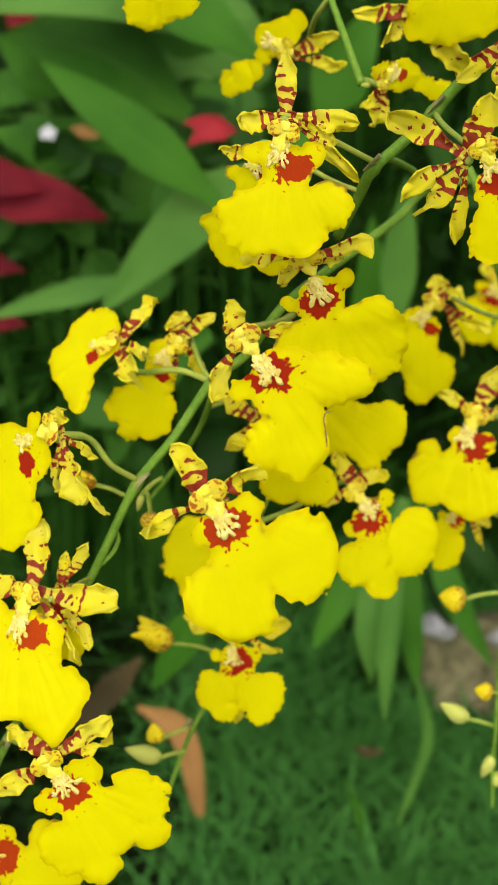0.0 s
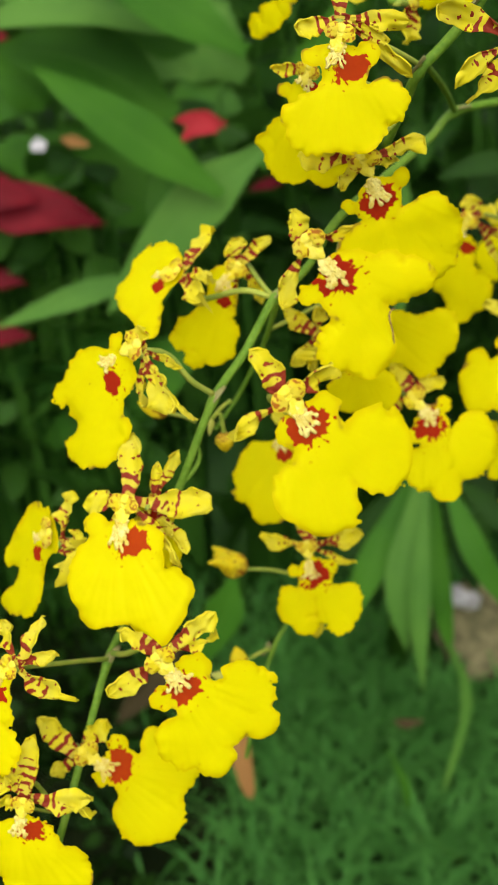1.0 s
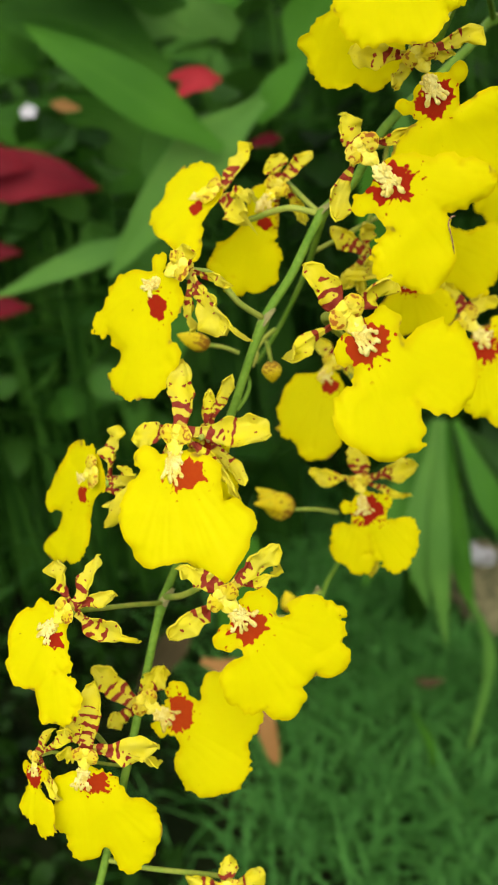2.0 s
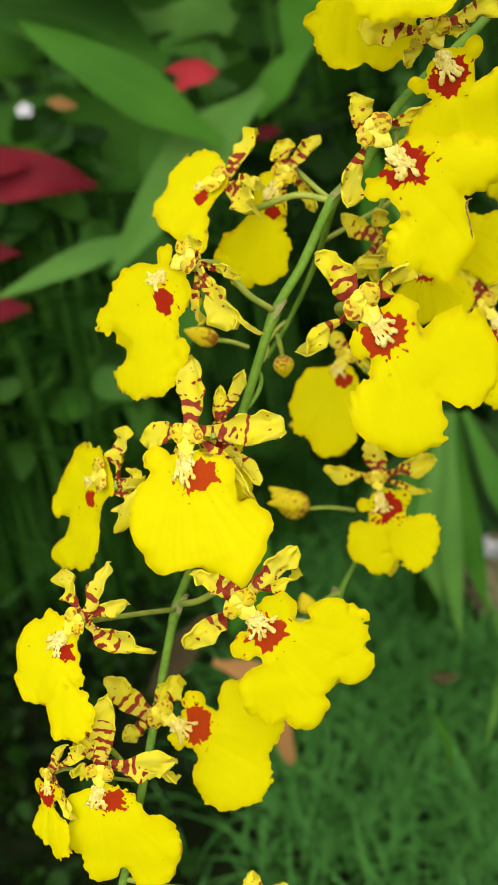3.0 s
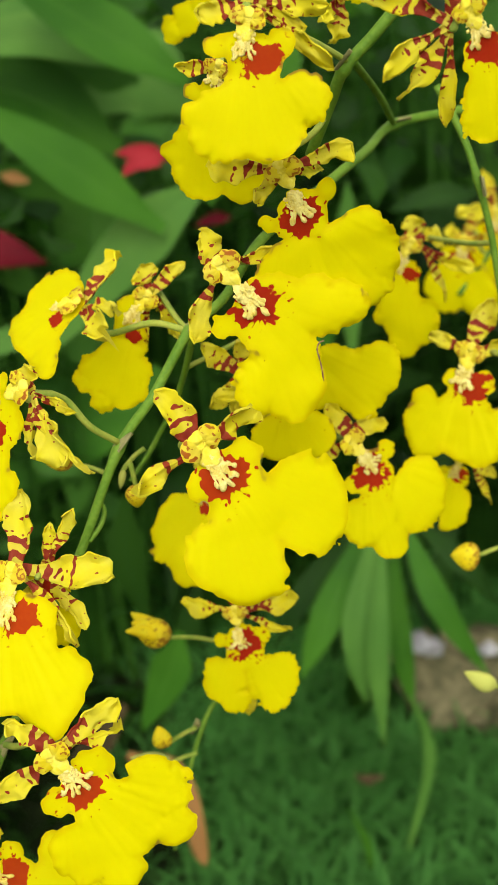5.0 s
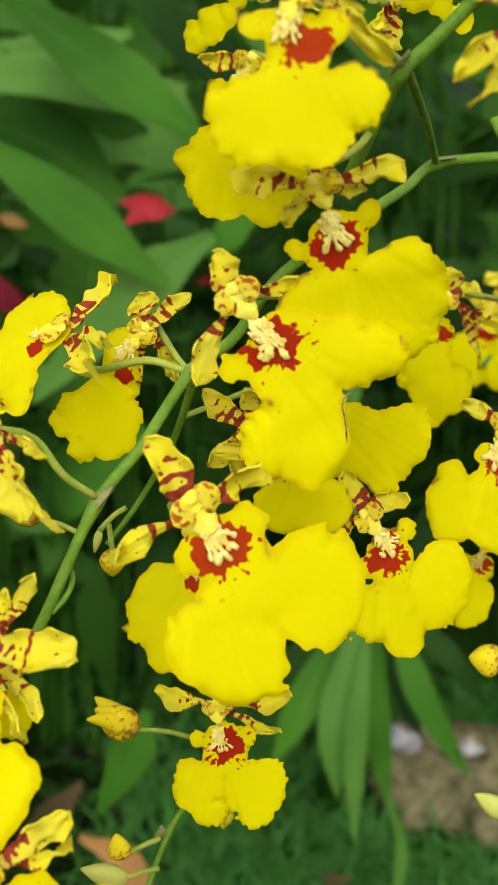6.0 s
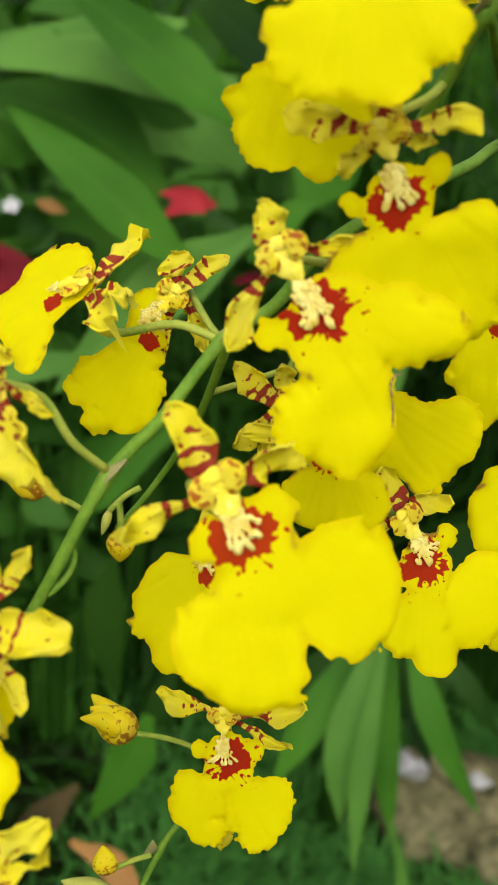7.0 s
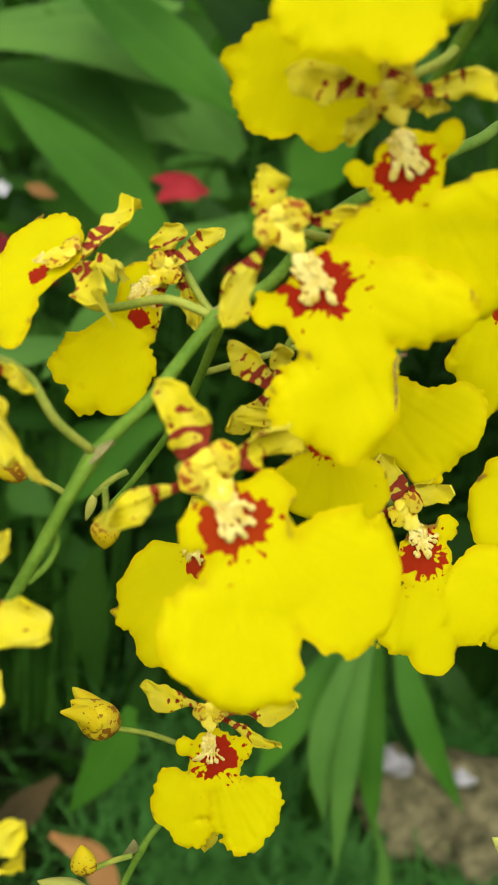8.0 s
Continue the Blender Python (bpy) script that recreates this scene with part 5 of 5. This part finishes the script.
leaf("leaf", pink_leaf_plant, (-0.0090, 0.88, 0.3760), (-0.0276, 0.88, 0.3808), (-0.0450, 0.88, 0.3828), 0.0150, blunt=0.4, belly=0.45, material=PINK_LEAF)
leaf("leaf", pink_leaf_plant, (-0.0150, 0.87, 0.3737), (-0.0273, 0.87, 0.3780), (-0.0420, 0.87, 0.3690), 0.0140, blunt=0.5, belly=0.5, material=PINK_LEAF)
leaf("leaf", pink_leaf_plant, (0.031, 0.92, 0.3236), (0.0186, 0.92, 0.3231), (0.0047, 0.92, 0.3195), 0.0098, blunt=0.4, belly=0.45, material=RED_LEAF)
# fallen leaves
tagged(leaf("dry_leaf", None, (-0.0710, 0.66, 0.0560), (-0.0420, 0.655, 0.0370), (-0.0320, 0.65, -0.0270), 0.0165, material=DRY_LEAF, fold=0.3, blunt=0.95), "curled dry brown leaf hanging over the grass", "leaf", "dry leaves")
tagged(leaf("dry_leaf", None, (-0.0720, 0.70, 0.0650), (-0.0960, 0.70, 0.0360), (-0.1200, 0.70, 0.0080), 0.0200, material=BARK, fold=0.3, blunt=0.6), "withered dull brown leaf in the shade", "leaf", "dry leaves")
tagged(leaf("dry_leaf", None, (0.0780, 0.75, -0.0480), (0.0880, 0.75, -0.0520), (0.1000, 0.75, -0.0510), 0.0075, material=BARK, fold=0.3, blunt=0.6), "small dry leaf lying in the grass", "leaf", "dry leaves")
tagged(leaf("dry_leaf", None, (-0.1390, 1, 0.3555), (-0.1288, 1, 0.3518), (-0.1170, 1, 0.3484), 0.0105, material=DRY_LEAF, fold=0.3, blunt=0.6), "curled dry brown leaf hanging over the grass", "leaf", "dry leaves")
stone((0.196, 0.900, -0.074), 0.060, STONE_TAN, "brown mossy rock at the edge of the grass")
stone((0.275, 0.900, -0.072), 0.058, STONE_TAN, "brown mossy rock at the edge of the grass")
stone((0.222, 0.850, -0.088), 0.034, STONE_TAN, "low brown rock half sunk in the grass")
stone((0.152, 0.865, -0.020), 0.013, STONE, "small pale grey stone lying on a brown rock")
stone((0.205, 0.865, -0.030), 0.010, STONE, "small pale grey stone lying on a brown rock")
white_blossom((-0.1575, 1, 0.3518), 0.0050)
